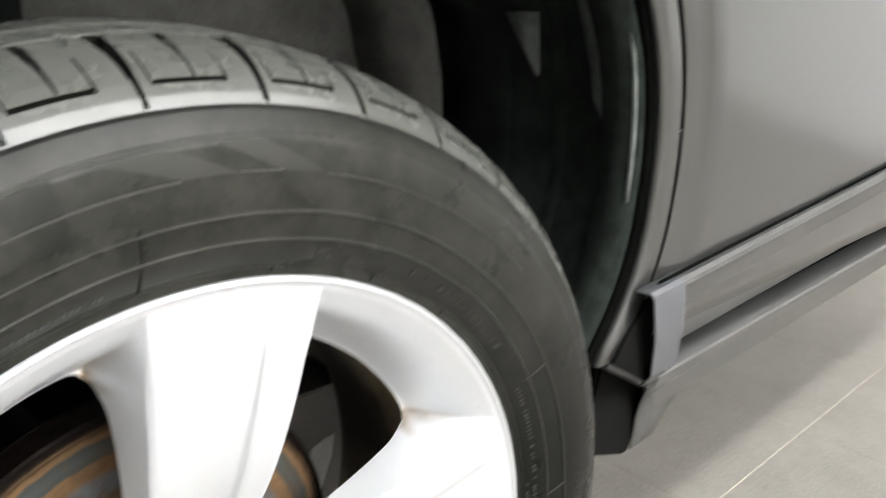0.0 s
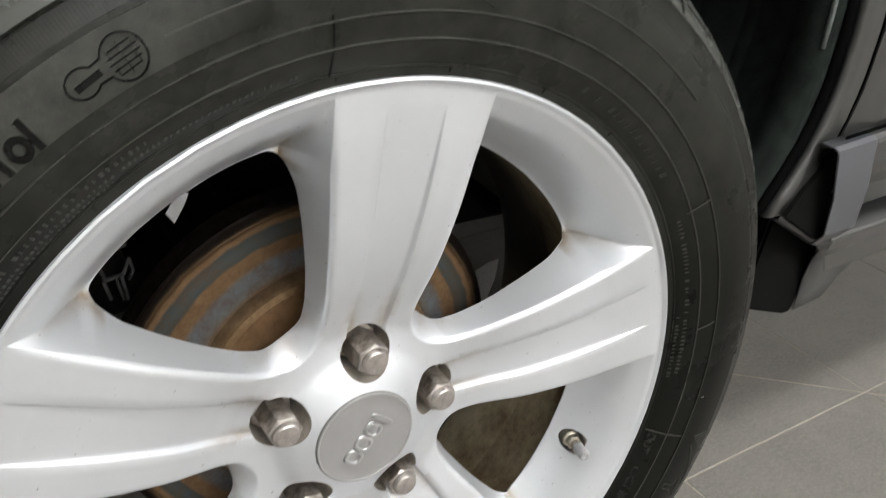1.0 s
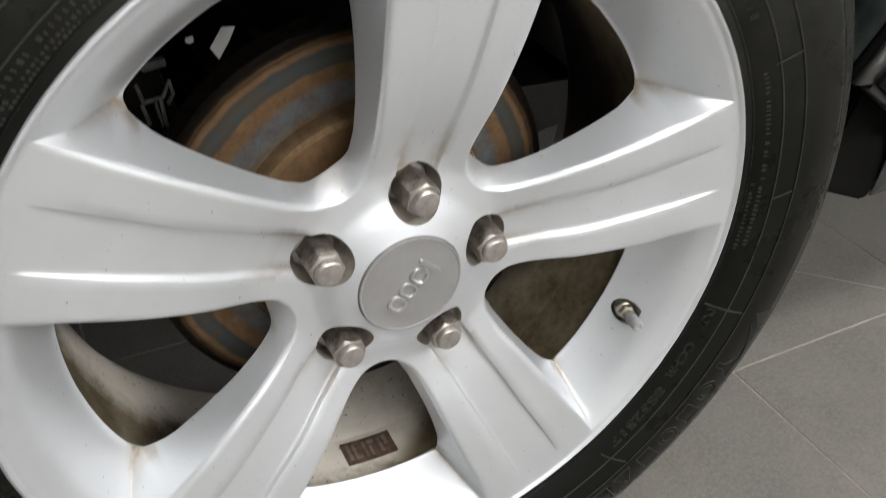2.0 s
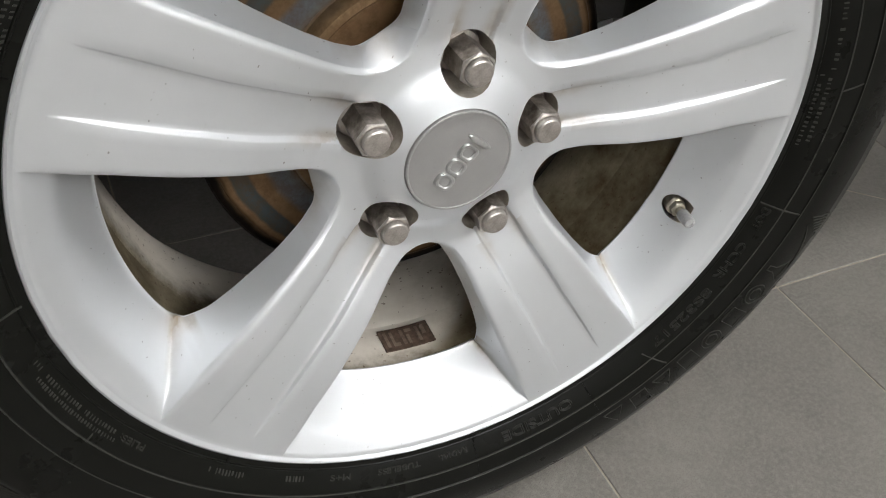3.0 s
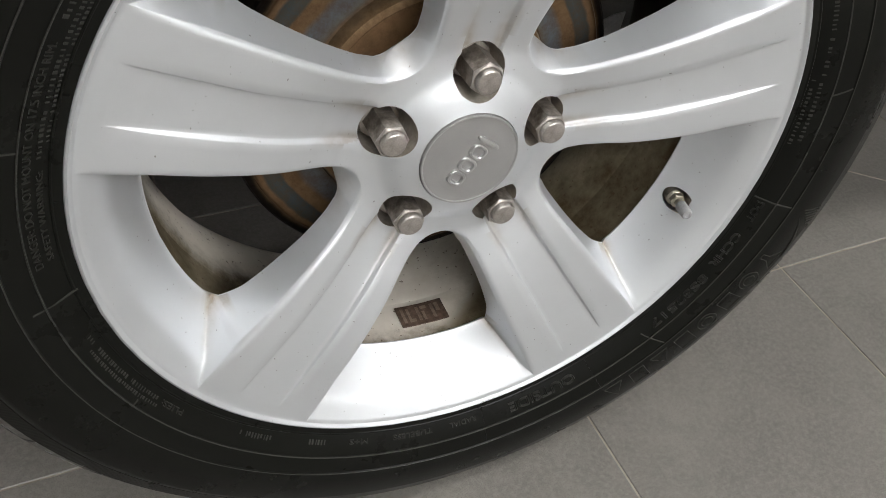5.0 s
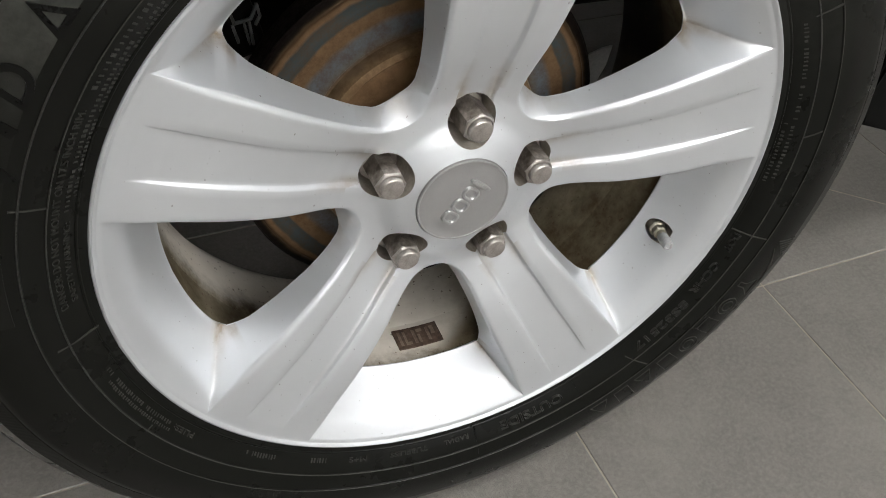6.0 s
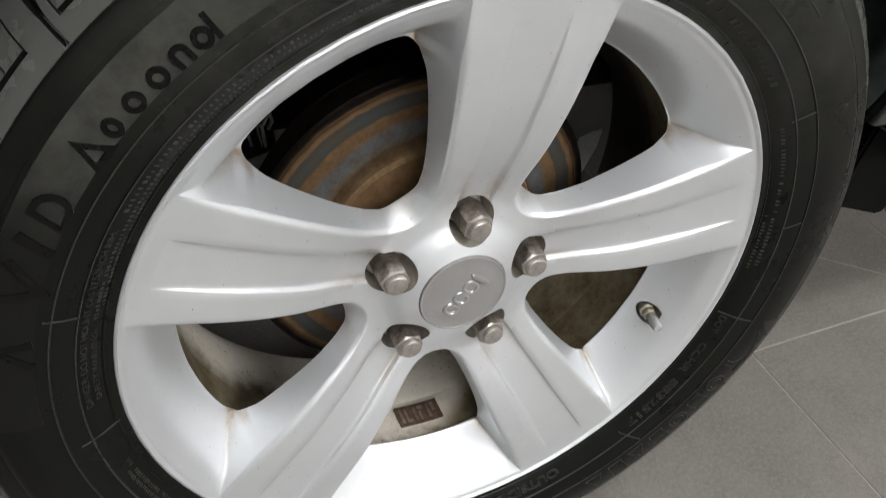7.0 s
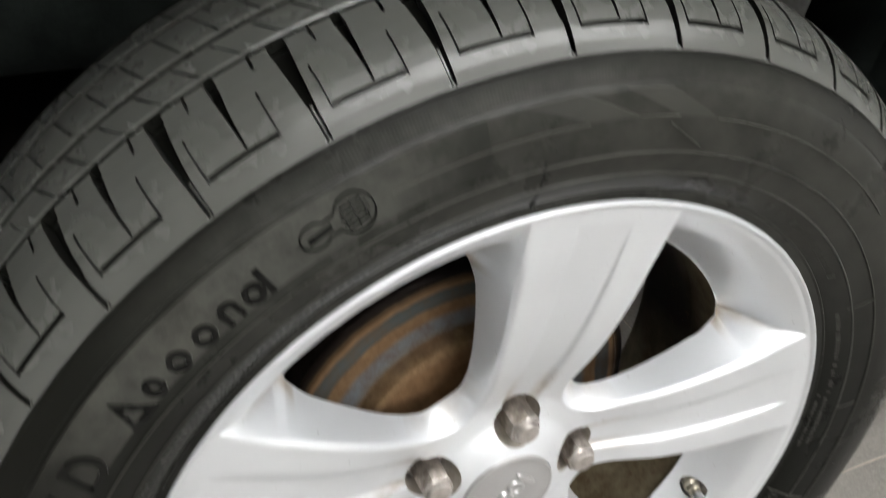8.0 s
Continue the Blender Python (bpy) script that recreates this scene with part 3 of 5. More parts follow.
# a worn brown tape of balance weight on the barrel
v, f = [], []
for i in range(9):
    a = -89.5 + i * 1.45
    for r, y in ((0.2005, 0.0435), (0.1986, 0.0435), (0.1983, 0.0655), (0.2002, 0.0655)):
        v.append(polar(r, a, y))
for i in range(8):
    for p in range(4):
        f.append((i * 4 + p, i * 4 + (p + 1) % 4, i * 4 + 4 + (p + 1) % 4, i * 4 + 4 + p))
f += [(0, 1, 2, 3), (32, 35, 34, 33)]
weight = mesh_part("balance_weight", v, f, BROWN_LABEL, rim, "worn brown adhesive weight with unreadable marks", sharp=0.4)
for a0, w, y0, y1 in ((-88.6, 0.7, 0.0470, 0.0620), (-87.2, 1.6, 0.0470, 0.0500), (-87.2, 0.6, 0.0470, 0.0620), (-84.8, 0.7, 0.0470, 0.0620), (-83.6, 1.5, 0.0590, 0.0620), (-83.6, 0.6, 0.0470, 0.0560), (-81.2, 0.7, 0.0470, 0.0620), (-80.0, 0.9, 0.0530, 0.0620)):
    v, f = [], []
    for a in (a0, a0 + w):
        v += [polar(0.1989, a, y0), polar(0.1982, a, y0), polar(0.1979, a, y1), polar(0.1986, a, y1)]
    f = [(0, 1, 2, 3), (4, 7, 6, 5), (0, 4, 5, 1), (1, 5, 6, 2), (2, 6, 7, 3), (3, 7, 4, 0)]
    mesh_part("mark", v, f, MARK_BROWN, weight, smooth=False)


def lug_nut_mesh():
    """A hexagon whose front corners are turned off to a cone, a small collar and a low round cap."""
    prof = [(0.0134, 0.0290, 0), (0.0134, 0.0230, 0), (0.0126, 0.0205, 0), (0.0114, 0.0200, 1), (0.0114, -0.0030, 1), (0.0104, -0.0039, 1), (0.0097, -0.0046, 0), (0.0091, -0.0049, 0), (0.0089, -0.0043, 0), (0.0084, -0.0043, 0), (0.0083, -0.0050, 0),
            (0.0081, -0.0070, 0), (0.0078, -0.0078, 0), (0.0071, -0.0083, 0), (0.0060, -0.0085, 0), (0.0, -0.0086, 0)]
    n, verts, faces = 48, [], []
    for r, y, hexed in prof:
        for i in range(n):
            a = 360 * i / n
            flat = 0.0097 / math.cos(radians((a % 60) - 30))
            verts.append(polar(min(r, flat) if hexed else r, a, y))
    for p in range(len(prof) - 1):
        for i in range(n):
            j = (i + 1) % n
            faces.append((p * n + i, p * n + j, (p + 1) * n + j, (p + 1) * n + i))
    me = bpy.data.meshes.new("lug_nut")
    me.from_pydata(verts, [], faces)
    bm = bmesh.new()
    bm.from_mesh(me)
    bmesh.ops.remove_doubles(bm, verts=bm.verts, dist=1e-6)
    bmesh.ops.recalc_face_normals(bm, faces=bm.faces)
    finish(bm, me, True, 0.30)
    me.materials.append(STEEL)
    me.materials.append(STEEL_FLAT)
    # the six flats are darker, with brown stains
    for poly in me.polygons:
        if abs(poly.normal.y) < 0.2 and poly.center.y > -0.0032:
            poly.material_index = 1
    return me


nut = lug_nut_mesh()
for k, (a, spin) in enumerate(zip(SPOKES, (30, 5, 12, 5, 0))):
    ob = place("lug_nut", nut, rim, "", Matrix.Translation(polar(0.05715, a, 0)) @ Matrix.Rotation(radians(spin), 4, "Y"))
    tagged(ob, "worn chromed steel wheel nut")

# hub behind the cap, and the cap
v, f = revolve([(0.0, 0.010), (0.0338, 0.010), (0.0338, 0.044), (0.0, 0.044)], 48)
mesh_part("hub_bore", v, f, DARK_IRON, rim)
v, f = revolve([(0.0, -0.0062), (0.012, -0.0061), (0.024, -0.0056), (0.0305, -0.0048), (0.0316, -0.0051), (0.0326, -0.0050), (0.0333, -0.0040), (0.0335, -0.0022), (0.0335, 0.0100), (0.0, 0.0100)], 96)
cap = mesh_part("centre_cap", v, f, CAP, rim, "satin grey round centre cap with raised plain shapes", sharp=0.5)


v, f = revolve([(0.0326 + 0.0008 * math.cos(radians(t)), -0.0051 - 0.0006 * math.sin(radians(t))) for t in range(0, 360, 36)], 96, True)
mesh_part("cap_edge", v, f, CAP_LIGHT, cap, "bright thin edge of the cap")


def cap_blob(cx, cz, sx, sz, turn, hole):
    """A raised rounded ring or bar on the cap."""
    n, verts, faces = 28, [], []
    rings = [(1.0, -0.0052), (1.0, -0.0070), (0.90, -0.0077)]
    rings += [(0.70, -0.0077), (0.60, -0.0070), (0.60, -0.0052)] if hole else [(0.5, -0.0080), (0.02, -0.0080)]
    ct, st = math.cos(radians(turn)), math.sin(radians(turn))
    for k, y in rings:
        for i in range(n):
            a = 2 * math.pi * i / n
            ex = abs(math.cos(a)) ** 0.7 * math.copysign(1, math.cos(a)) * sx * k
            ez = abs(math.sin(a)) ** 0.7 * math.copysign(1, math.sin(a)) * sz * k
            verts.append((cx + ct * ex - st * ez, y, cz + st * ex + ct * ez))
    for p in range(len(rings) - 1):
        for i in range(n):
            j = (i + 1) % n
            faces.append((p * n + i, p * n + j, (p + 1) * n + j, (p + 1) * n + i))
    return mesh_part("raised_mark", verts, faces, CAP_LIGHT, cap, sharp=0.5)


MARK_TURN = 238.0
mt = Vector((math.cos(radians(MARK_TURN)), math.sin(radians(MARK_TURN))))
mu = Vector((-mt.y, mt.x))
for along, up, sx, sz, hole in ((-0.0165, 0.0010, 0.0016, 0.0070, False), (-0.0075, -0.0005, 0.0044, 0.0050, True), (0.0035, -0.0005, 0.0044, 0.0050, True), (0.0145, -0.0005, 0.0044, 0.0050, True)):
    p = mt * along + mu * up
    cap_blob(p.x, p.y, sx * 1.2, sz * 1.3, MARK_TURN, hole)

# valve
def along_valve(prof, n=32, hexed=()):
    verts, faces = [], []
    for p, (r, h) in enumerate(prof):
        for i in range(n):
            a = 2 * math.pi * i / n
            k = 0.9 / math.cos((a % (math.pi / 3)) - math.pi / 6) if p in hexed else 1
            verts.append(tuple(VALVE_BASE @ Vector((r * k * math.cos(a), r * k * math.sin(a), h))))
    for p in range(len(prof) - 1):
        for i in range(n):
            j = (i + 1) % n
            faces.append((p * n + i, p * n + j, (p + 1) * n + j, (p + 1) * n + i))
    return verts, faces


v, f = along_valve([(0.0, -0.016), (0.0070, -0.016), (0.0070, -0.0035), (0.0062, -0.002), (0.0058, -0.0015), (0.0058, 0.0022), (0.0048, 0.0032), (0.0034, 0.0036), (0.0034, 0.0110), (0.0030, 0.0115), (0.0, 0.0115)], hexed=(4, 5))
valve = mesh_part("valve_stem", v, f, BRASS, rim, "nickel-plated tyre valve with a hexagonal collar", sharp=0.4)
v, f = along_valve([(0.0, 0.008), (0.0040, 0.008), (0.0044, 0.0090), (0.0044, 0.0170), (0.0041, 0.0210), (0.0034, 0.0222), (0.0020, 0.0224), (0.0018, 0.0216), (0.0, 0.0216)])
mesh_part("valve_cap", v, f, VALVE_CAP, valve, "small grey plastic valve cap", sharp=0.5)

# ---- tyre ----
SIDE = [(0.2330, -0.006), (0.2366, -0.0185), (0.2376, -0.0204), (0.2398, -0.0206), (0.2424, -0.0208), (0.2430, -0.0215), (0.2437, -0.0216), (0.2443, -0.0211), (0.2467, -0.0231), (0.2500, -0.0253),
        (0.2560, -0.0292), (0.2583, -0.0301), (0.2587, -0.0311), (0.2593, -0.0313), (0.2598, -0.0307), (0.2660, -0.0328), (0.2722, -0.0343), (0.2727, -0.0353), (0.2734, -0.0353), (0.2739, -0.0345), (0.2800, -0.0352),
        (0.2850, -0.0356), (0.2920, -0.0352), (0.2985, -0.0343), (0.3040, -0.0332), (0.3070, -0.0324), (0.3078, -0.0314), (0.3090, -0.0308), (0.3195, -0.0262), (0.3200, -0.0262), (0.3204, -0.0252), (0.3212, -0.0246)]
SR, SY = [p[0] for p in SIDE], [p[1] for p in SIDE]


def side_y(r):
    return curve(r, SR, SY)


SHOULDER = [(0.3212, -0.0246), (0.3262, -0.0205), (0.3315, -0.0150), (0.3362, -0.0088), (0.3400, -0.0020), (0.3430, 0.0055), (0.3452, 0.0135), (0.3467, 0.0205), (0.3476, 0.0252), (0.3470, 0.0266)]
deep = [(r - 0.0065, y + 0.0018) for r, y in SHOULDER]
CROWN = [(0.3400, 0.0280), (0.3400, 0.0530), (0.3410, 0.0560), (0.3412, 0.0930), (0.3410, 0.0970), (0.3400, 0.120), (0.3380, 0.126), (0.3430, 0.134), (0.3360, 0.152), (0.3240, 0.170), (0.3000, 0.184),
         (0.2800, 0.187), (0.2600, 0.182), (0.2450, 0.166), (0.2350, 0.150), (0.2200, 0.145), (0.2190, 0.010), (0.2330, -0.006)]
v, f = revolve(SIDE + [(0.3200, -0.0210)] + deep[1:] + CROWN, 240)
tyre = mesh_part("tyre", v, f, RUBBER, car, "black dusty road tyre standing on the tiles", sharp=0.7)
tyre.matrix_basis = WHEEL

PITCH = 360 / 35


def pitch_mesh(name, profile, height, breaks, lean, mat, rows=3, warp=None):
    """One pitch of tread as a relief over a profile; height(u, s) is the depth below the surface."""
    us, ss = [], []
    for a, b, n in breaks:
        us += [a + (b - a) * i / n for i in range(n)]
    us.append(breaks[-1][1])
    for k in range(len(profile) - 1):
        ss += [k + i / rows for i in range(rows)]
    ss.append(len(profile) - 1)
    last, verts = len(profile) - 1, []
    for u in us:
        for s in ss:
            k = min(int(s), last - 1)
            t = s - k
            r = profile[k][0] * (1 - t) + profile[k + 1][0] * t
            y = profile[k][1] * (1 - t) + profile[k + 1][1] * t
            tr, ty = profile[k + 1][0] - profile[k][0], profile[k + 1][1] - profile[k][1]
            ln = math.hypot(tr, ty)
            d = height(u, s / last)
            at = warp(u, s / last) if warp else u
            verts.append(polar(r - d * ty / ln, PITCH * (at + lean(s / last)), y + d * tr / ln))
    n = len(ss)
    faces = [(i * n + j, i * n + j + 1, (i + 1) * n + j + 1, (i + 1) * n + j) for i in range(len(us) - 1) for j in range(n - 1)]
    me = bpy.data.meshes.new(name)
    me.from_pydata(verts, [], faces)
    bm = bmesh.new()
    bm.from_mesh(me)
    bmesh.ops.recalc_face_normals(bm, faces=bm.faces)
    finish(bm, me, True, 0.6)
    me.materials.append(mat)
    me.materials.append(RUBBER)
    # groove and slit walls in black rubber: their shade is put into the colour
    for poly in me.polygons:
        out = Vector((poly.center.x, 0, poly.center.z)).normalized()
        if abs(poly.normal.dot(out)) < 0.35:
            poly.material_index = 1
    return me


MARKS = [0.0, 0.015, 0.05, 0.200, 0.225, 0.275, 0.292, 0.50, 0.56, 0.730, 0.755, 0.868, 0.885, 0.95, 0.985, 1.0]


def shoulder_warp(u, s):
    """Grooves open from a slit at the sidewall to a wide mouth at the crown."""
    g, m = curve(s, (0, 0.25, 0.5, 0.8, 1), (0.024, 0.028, 0.050, 0.074, 0.068)), curve(s, (0.24, 0.45, 0.75, 1), (0.009, 0.017, 0.042, 0.038))
    at = [0.0, g * 0.3, g, 0.200, 0.225, 0.275, 0.292, 0.53 - m, 0.53 + m, 0.730, 0.755, 0.868, 0.885, 1 - g, 1 - g * 0.3, 1.0]
    return curve(u, MARKS, at)


def shoulder_depth(u, s):
    d, edge = 0.0, min(u, 1 - u)
    if edge <= 0.05:
        d = 0.0085 * min(max((s - 0.02) / 0.05, 0), 1)
        if s < 0.30 and edge <= 0.015:
            d *= 0.30
    if abs(u - 0.53) <= 0.03:
        d = max(d, 0.0085 * min(max((s - 0.24) / 0.12, 0), 1))
    if (0.275 < u < 0.292 or 0.868 < u < 0.885) and 0.20 < s < 0.52:
        d = max(d, 0.0030)
    if 0.275 < u < 0.885 and 0.20 < s < 0.225:
        d = max(d, 0.0030)
    if (0.200 < u < 0.225 or 0.730 < u < 0.755) and s > 0.70:
        d = max(d, 0.0045)
    return d


e = 1e-4


def cells(marks, n=4):
    """Grid steps along a pitch, with a hairline cell at every mark so that the cuts stay upright."""
    out = []
    for a, b in zip(marks, marks[1:]):
        out.append((a + (e if a else 0), b - (e if b < 1 else 0), n if b - a > 0.1 else 1))
        if b < 1:
            out.append((b - e, b + e, 1))
    return out


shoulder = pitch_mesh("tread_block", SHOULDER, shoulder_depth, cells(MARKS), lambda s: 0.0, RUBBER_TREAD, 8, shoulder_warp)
RIB = [(0.3405, 0.0298), (0.3470, 0.0302), (0.3480, 0.0312), (0.3486, 0.0380), (0.3491, 0.0450), (0.3494, 0.0524), (0.3486, 0.0534), (0.3412, 0.0540)]
SLITS = ((0.10, 0.122), (0.43, 0.452), (0.76, 0.782))


def rib_depth(u, s):
    return 0.0040 if 0.12 < s < 0.98 and any(a < u < b for a, b in SLITS) else 0.0


SLIT_CELLS = cells([0.0] + [q for ab in SLITS for q in ab] + [1.0], 3)
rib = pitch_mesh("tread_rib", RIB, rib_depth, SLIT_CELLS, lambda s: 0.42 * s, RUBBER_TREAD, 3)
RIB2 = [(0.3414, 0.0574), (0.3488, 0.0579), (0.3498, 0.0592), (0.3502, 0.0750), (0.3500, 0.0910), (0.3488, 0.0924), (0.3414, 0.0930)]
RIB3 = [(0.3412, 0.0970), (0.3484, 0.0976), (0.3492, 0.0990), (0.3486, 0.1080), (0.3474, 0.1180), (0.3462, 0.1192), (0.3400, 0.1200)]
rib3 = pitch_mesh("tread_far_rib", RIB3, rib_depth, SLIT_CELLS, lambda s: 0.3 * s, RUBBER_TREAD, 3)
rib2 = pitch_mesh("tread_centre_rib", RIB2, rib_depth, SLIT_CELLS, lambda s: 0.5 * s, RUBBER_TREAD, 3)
for i in range(35):
    spin = Matrix.Rotation(radians(-(TREAD_PHASE + i * PITCH)), 4, "Y")
    for name, me in (("tread_block", shoulder), ("tread_rib", rib), ("tread_centre_rib", rib2), ("tread_far_rib", rib3)):
        place(name, me, tyre, "", spin)


# fine radial ribbing round the upper sidewall
verts, faces, N = [], [], 1150
for i in range(N * 2):
    a = 180.0 * i / N
    lift = 0.00028 if i % 2 else 0.00024
    for r in (0.3088, 0.3092, 0.3193, 0.3197):
        k = lift if 0.3089 < r < 0.3196 else -0.0002
        verts.append(polar(r, a, side_y(r) - k))
for i in range(N * 2):
    j = (i + 1) % (N * 2)
    for p in range(3):
        faces.append((i * 4 + p, i * 4 + p + 1, j * 4 + p + 1, j * 4 + p))
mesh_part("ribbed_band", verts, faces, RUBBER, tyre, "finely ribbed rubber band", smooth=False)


def arc_patch(name, r0, r1, a0, a1, lift, mat, parent, label="", slant=0.0, rows=4, bevel=0.0004):
    """A raised patch of the sidewall between two radii and two angles."""
    steps = max(2, int(abs(a1 - a0) / 0.8))
    ks = [0.0] + [i / rows for i in range(rows + 1)] + [1.0]
    verts, faces = [], []
    for i in range(steps + 3):
        t = min(max((i - 1) / steps, 0), 1)
        for q, k in enumerate(ks):
            r = r0 + (r1 - r0) * k
            edge = q in (0, len(ks) - 1) or i in (0, steps + 2)
            verts.append(polar(r, a0 + (a1 - a0) * t + slant * k, side_y(r) + (0.0006 if edge else -lift)))
    n = len(ks)
    for i in range(steps + 2):
        for j in range(n - 1):
            faces.append((i * n + j, i * n + j + 1, (i + 1) * n + j + 1, (i + 1) * n + j))
    me = bpy.data.meshes.new(name)
    me.from_pydata(verts, [], faces)
    bm = bmesh.new()
    bm.from_mesh(me)
    bmesh.ops.recalc_face_normals(bm, faces=bm.faces)
    finish(bm, me, True, 0.5)
    me.materials.append(mat)
    return place(name, me, parent, label)


# the smooth panel; the product's name on it is given as plain raised rings, wedges and bars
arc_patch("sidewall_panel", 0.2806, 0.3066, 108.0, 186.0, 0.0007, RUBBER_BAND, tyre, "smooth rubber panel under a grey film of dust")


def stroke(name, pts, width, rc, ac, mat, closed=False, lift=0.0017, label=""):
    """A raised line on the sidewall through points (clockwise, outwards) in metres from radius rc and angle ac."""
    verts, faces, n, bev = [], [], len(pts), min(0.0004, width * 0.3)
    for i, p in enumerate(pts):
        q0 = pts[i - 1] if closed or i else p
        q1 = pts[(i + 1) % n] if closed or i < n - 1 else p
        t0, t1 = Vector(p) - Vector(q0), Vector(q1) - Vector(p)
        t0 = t0.normalized() if t0.length > 1e-9 else t1.normalized()
        t1 = t1.normalized() if t1.length > 1e-9 else t0
        t = (t0 + t1).normalized()
        k = 1 / max(0.5, t.dot(t0))
        nx, ny = -t.y * k, t.x * k
        for off, up in ((-width / 2, -0.0005), (-width / 2 + bev, lift), (width / 2 - bev, lift), (width / 2, -0.0005)):
            r = rc + p[1] + ny * off
            verts.append(polar(r, ac - math.degrees((p[0] + nx * off) / rc), side_y(r) - up))
    for i in range(n if closed else n - 1):
        j = (i + 1) % n
        for q in range(3):
            faces.append((i * 4 + q, i * 4 + q + 1, j * 4 + q + 1, j * 4 + q))
    if not closed:
        faces += [(0, 1, 2, 3), tuple((n - 1) * 4 + q for q in (3, 2, 1, 0))]
    return mesh_part(name, verts, faces, mat, tyre, label, sharp=0.35)


def oval(cu, cv, ru, rv, n=26, a0=0.0, a1=360.0):
    full = a1 - a0 == 360
    return [(cu + ru * math.cos(radians(a0 + (a1 - a0) * i / (n if full else n - 1))), cv + rv * math.sin(radians(a0 + (a1 - a0) * i / (n if full else n - 1)))) for i in range(n)]


R0 = 0.2812
stroke("name_wedge", [(-0.0066, 0.0), (0.0, 0.0148), (0.0066, 0.0)], 0.0038, R0, 147.3, RUBBER_MARK, True)
for ac, ru in ((144.0, 0.0032), (140.7, 0.0040), (137.4, 0.0040), (131.8, 0.0038)):
    stroke("name_ring", oval(0, 0.0056, ru, 0.0044), 0.0036, R0, ac, RUBBER_MARK, True)
stroke("name_arch", [(-0.0036, 0.0), (-0.0036, 0.0070)] + oval(0, 0.0070, 0.0036, 0.0032, 9, 180, 0)[1:-1] + [(0.0036, 0.0070), (0.0036, 0.0)], 0.0035, R0, 134.4, RUBBER_MARK)
stroke("name_bar", [(0.0, 0.0), (0.0, 0.0152)], 0.0036, R0, 130.4, RUBBER_MARK)
stroke("name_ring", [(-0.0088, 0.0), (-0.0030, 0.0172)] + oval(0.0, 0.0088, 0.0085, 0.0086, 9, 70, -70) + [(-0.0010, 0.0)], 0.0042, R0, 155.0, RUBBER_MARK, True)
stroke("name_bar", [(-0.0042, 0.0), (0.0032, 0.0190)], 0.0064, R0, 159.2, RUBBER_MARK)
stroke("name_wedge", [(0.0140, 0.0190), (-0.0030, 0.0), (-0.0100, 0.0190)], 0.0060, R0, 164.6, RUBBER_MARK)
stroke("name_wedge", [(-0.0130, 0.0), (-0.0010, 0.0190), (0.0040, 0.0)], 0.0060, R0, 173.4, RUBBER_MARK)


def emblem():
    """A keyhole outline round a hatched disc and a short bar, as a plain raised emblem."""
    neck = 26
    pts = oval(0.0, 0.0, 0.0094, 0.0100, 26, -180 + neck, 180 - neck) + oval(-0.0196, -0.0004, 0.0072, 0.0062, 18, 40, 320)
    stroke("emblem_outline", pts, 0.0013, 0.2925, 120.9, RUBBER_MARK, True, 0.0016)
    for k in (-2, -1, 0, 1, 2):
        h = 0.0070 * math.sqrt(1 - (k / 3) ** 2)
        stroke("emblem_bar", [(-h, 0.0026 * k - 0.0006), (h, 0.0026 * k + 0.0006)], 0.0009, 0.2925, 120.9, RUBBER_MARK, lift=0.0014)
        if k % 2 == 0:
            stroke("emblem_bar", [(0.0026 * k, -h), (0.0026 * k, h)], 0.0008, 0.2925, 120.9, RUBBER_MARK, lift=0.0014)
    stroke("emblem_bar", [(-0.0235, -0.0014), (-0.0110, -0.0002)], 0.0034, 0.2925, 120.9, RUBBER_MARK, lift=0.0014)


emblem()


def rim_text(words, r0, r1, a0, a1, lift=0.0010, mat=RUBBER_PRINT, outline=0.0):
    """Raised words round the sidewall, tops outwards, from angle a0 to a1; outline: the letters' edges alone, as thin ridges."""
    cu = bpy.data.curves.new("text", "FONT")
    cu.body, cu.resolution_u = words, 3
    if outline:
        cu.fill_mode, cu.bevel_depth, cu.bevel_resolution = "NONE", outline, 0
    ob = new("text", cu)
    bpy.context.view_layer.update()
    me = bpy.data.meshes.new_from_object(ob.evaluated_get(bpy.context.evaluated_depsgraph_get()))
    bpy.data.objects.remove(ob)
    xs = [p.co.x for p in me.vertices]
    ys = [p.co.y for p in me.vertices]
    x0, x1, y0, y1 = min(xs), max(xs), min(ys), max(ys)
    bm = bmesh.new()
    bm.from_mesh(me)
    if outline:
        for p in bm.verts:
            p.co.z = 0.5 + 0.5 * p.co.z / outline
    else:
        got = bmesh.ops.extrude_face_region(bm, geom=bm.faces[:])
        for p in bm.verts:
            p.co.z = 0.0
        for p in got["geom"]:
            if isinstance(p, bmesh.types.BMVert):
                p.co.z = 1.0
    for p in bm.verts:
        r = r0 + (r1 - r0) * (p.co.y - y0) / (y1 - y0)
        a = a0 + (a1 - a0) * (p.co.x - x0) / (x1 - x0)
        p.co = polar(r, a, side_y(r) + 0.0003 - (lift + 0.0003) * p.co.z)
    return part("raised_word", bm, mat, tyre, 'raised rubber words "%s"' % words, smooth=False)


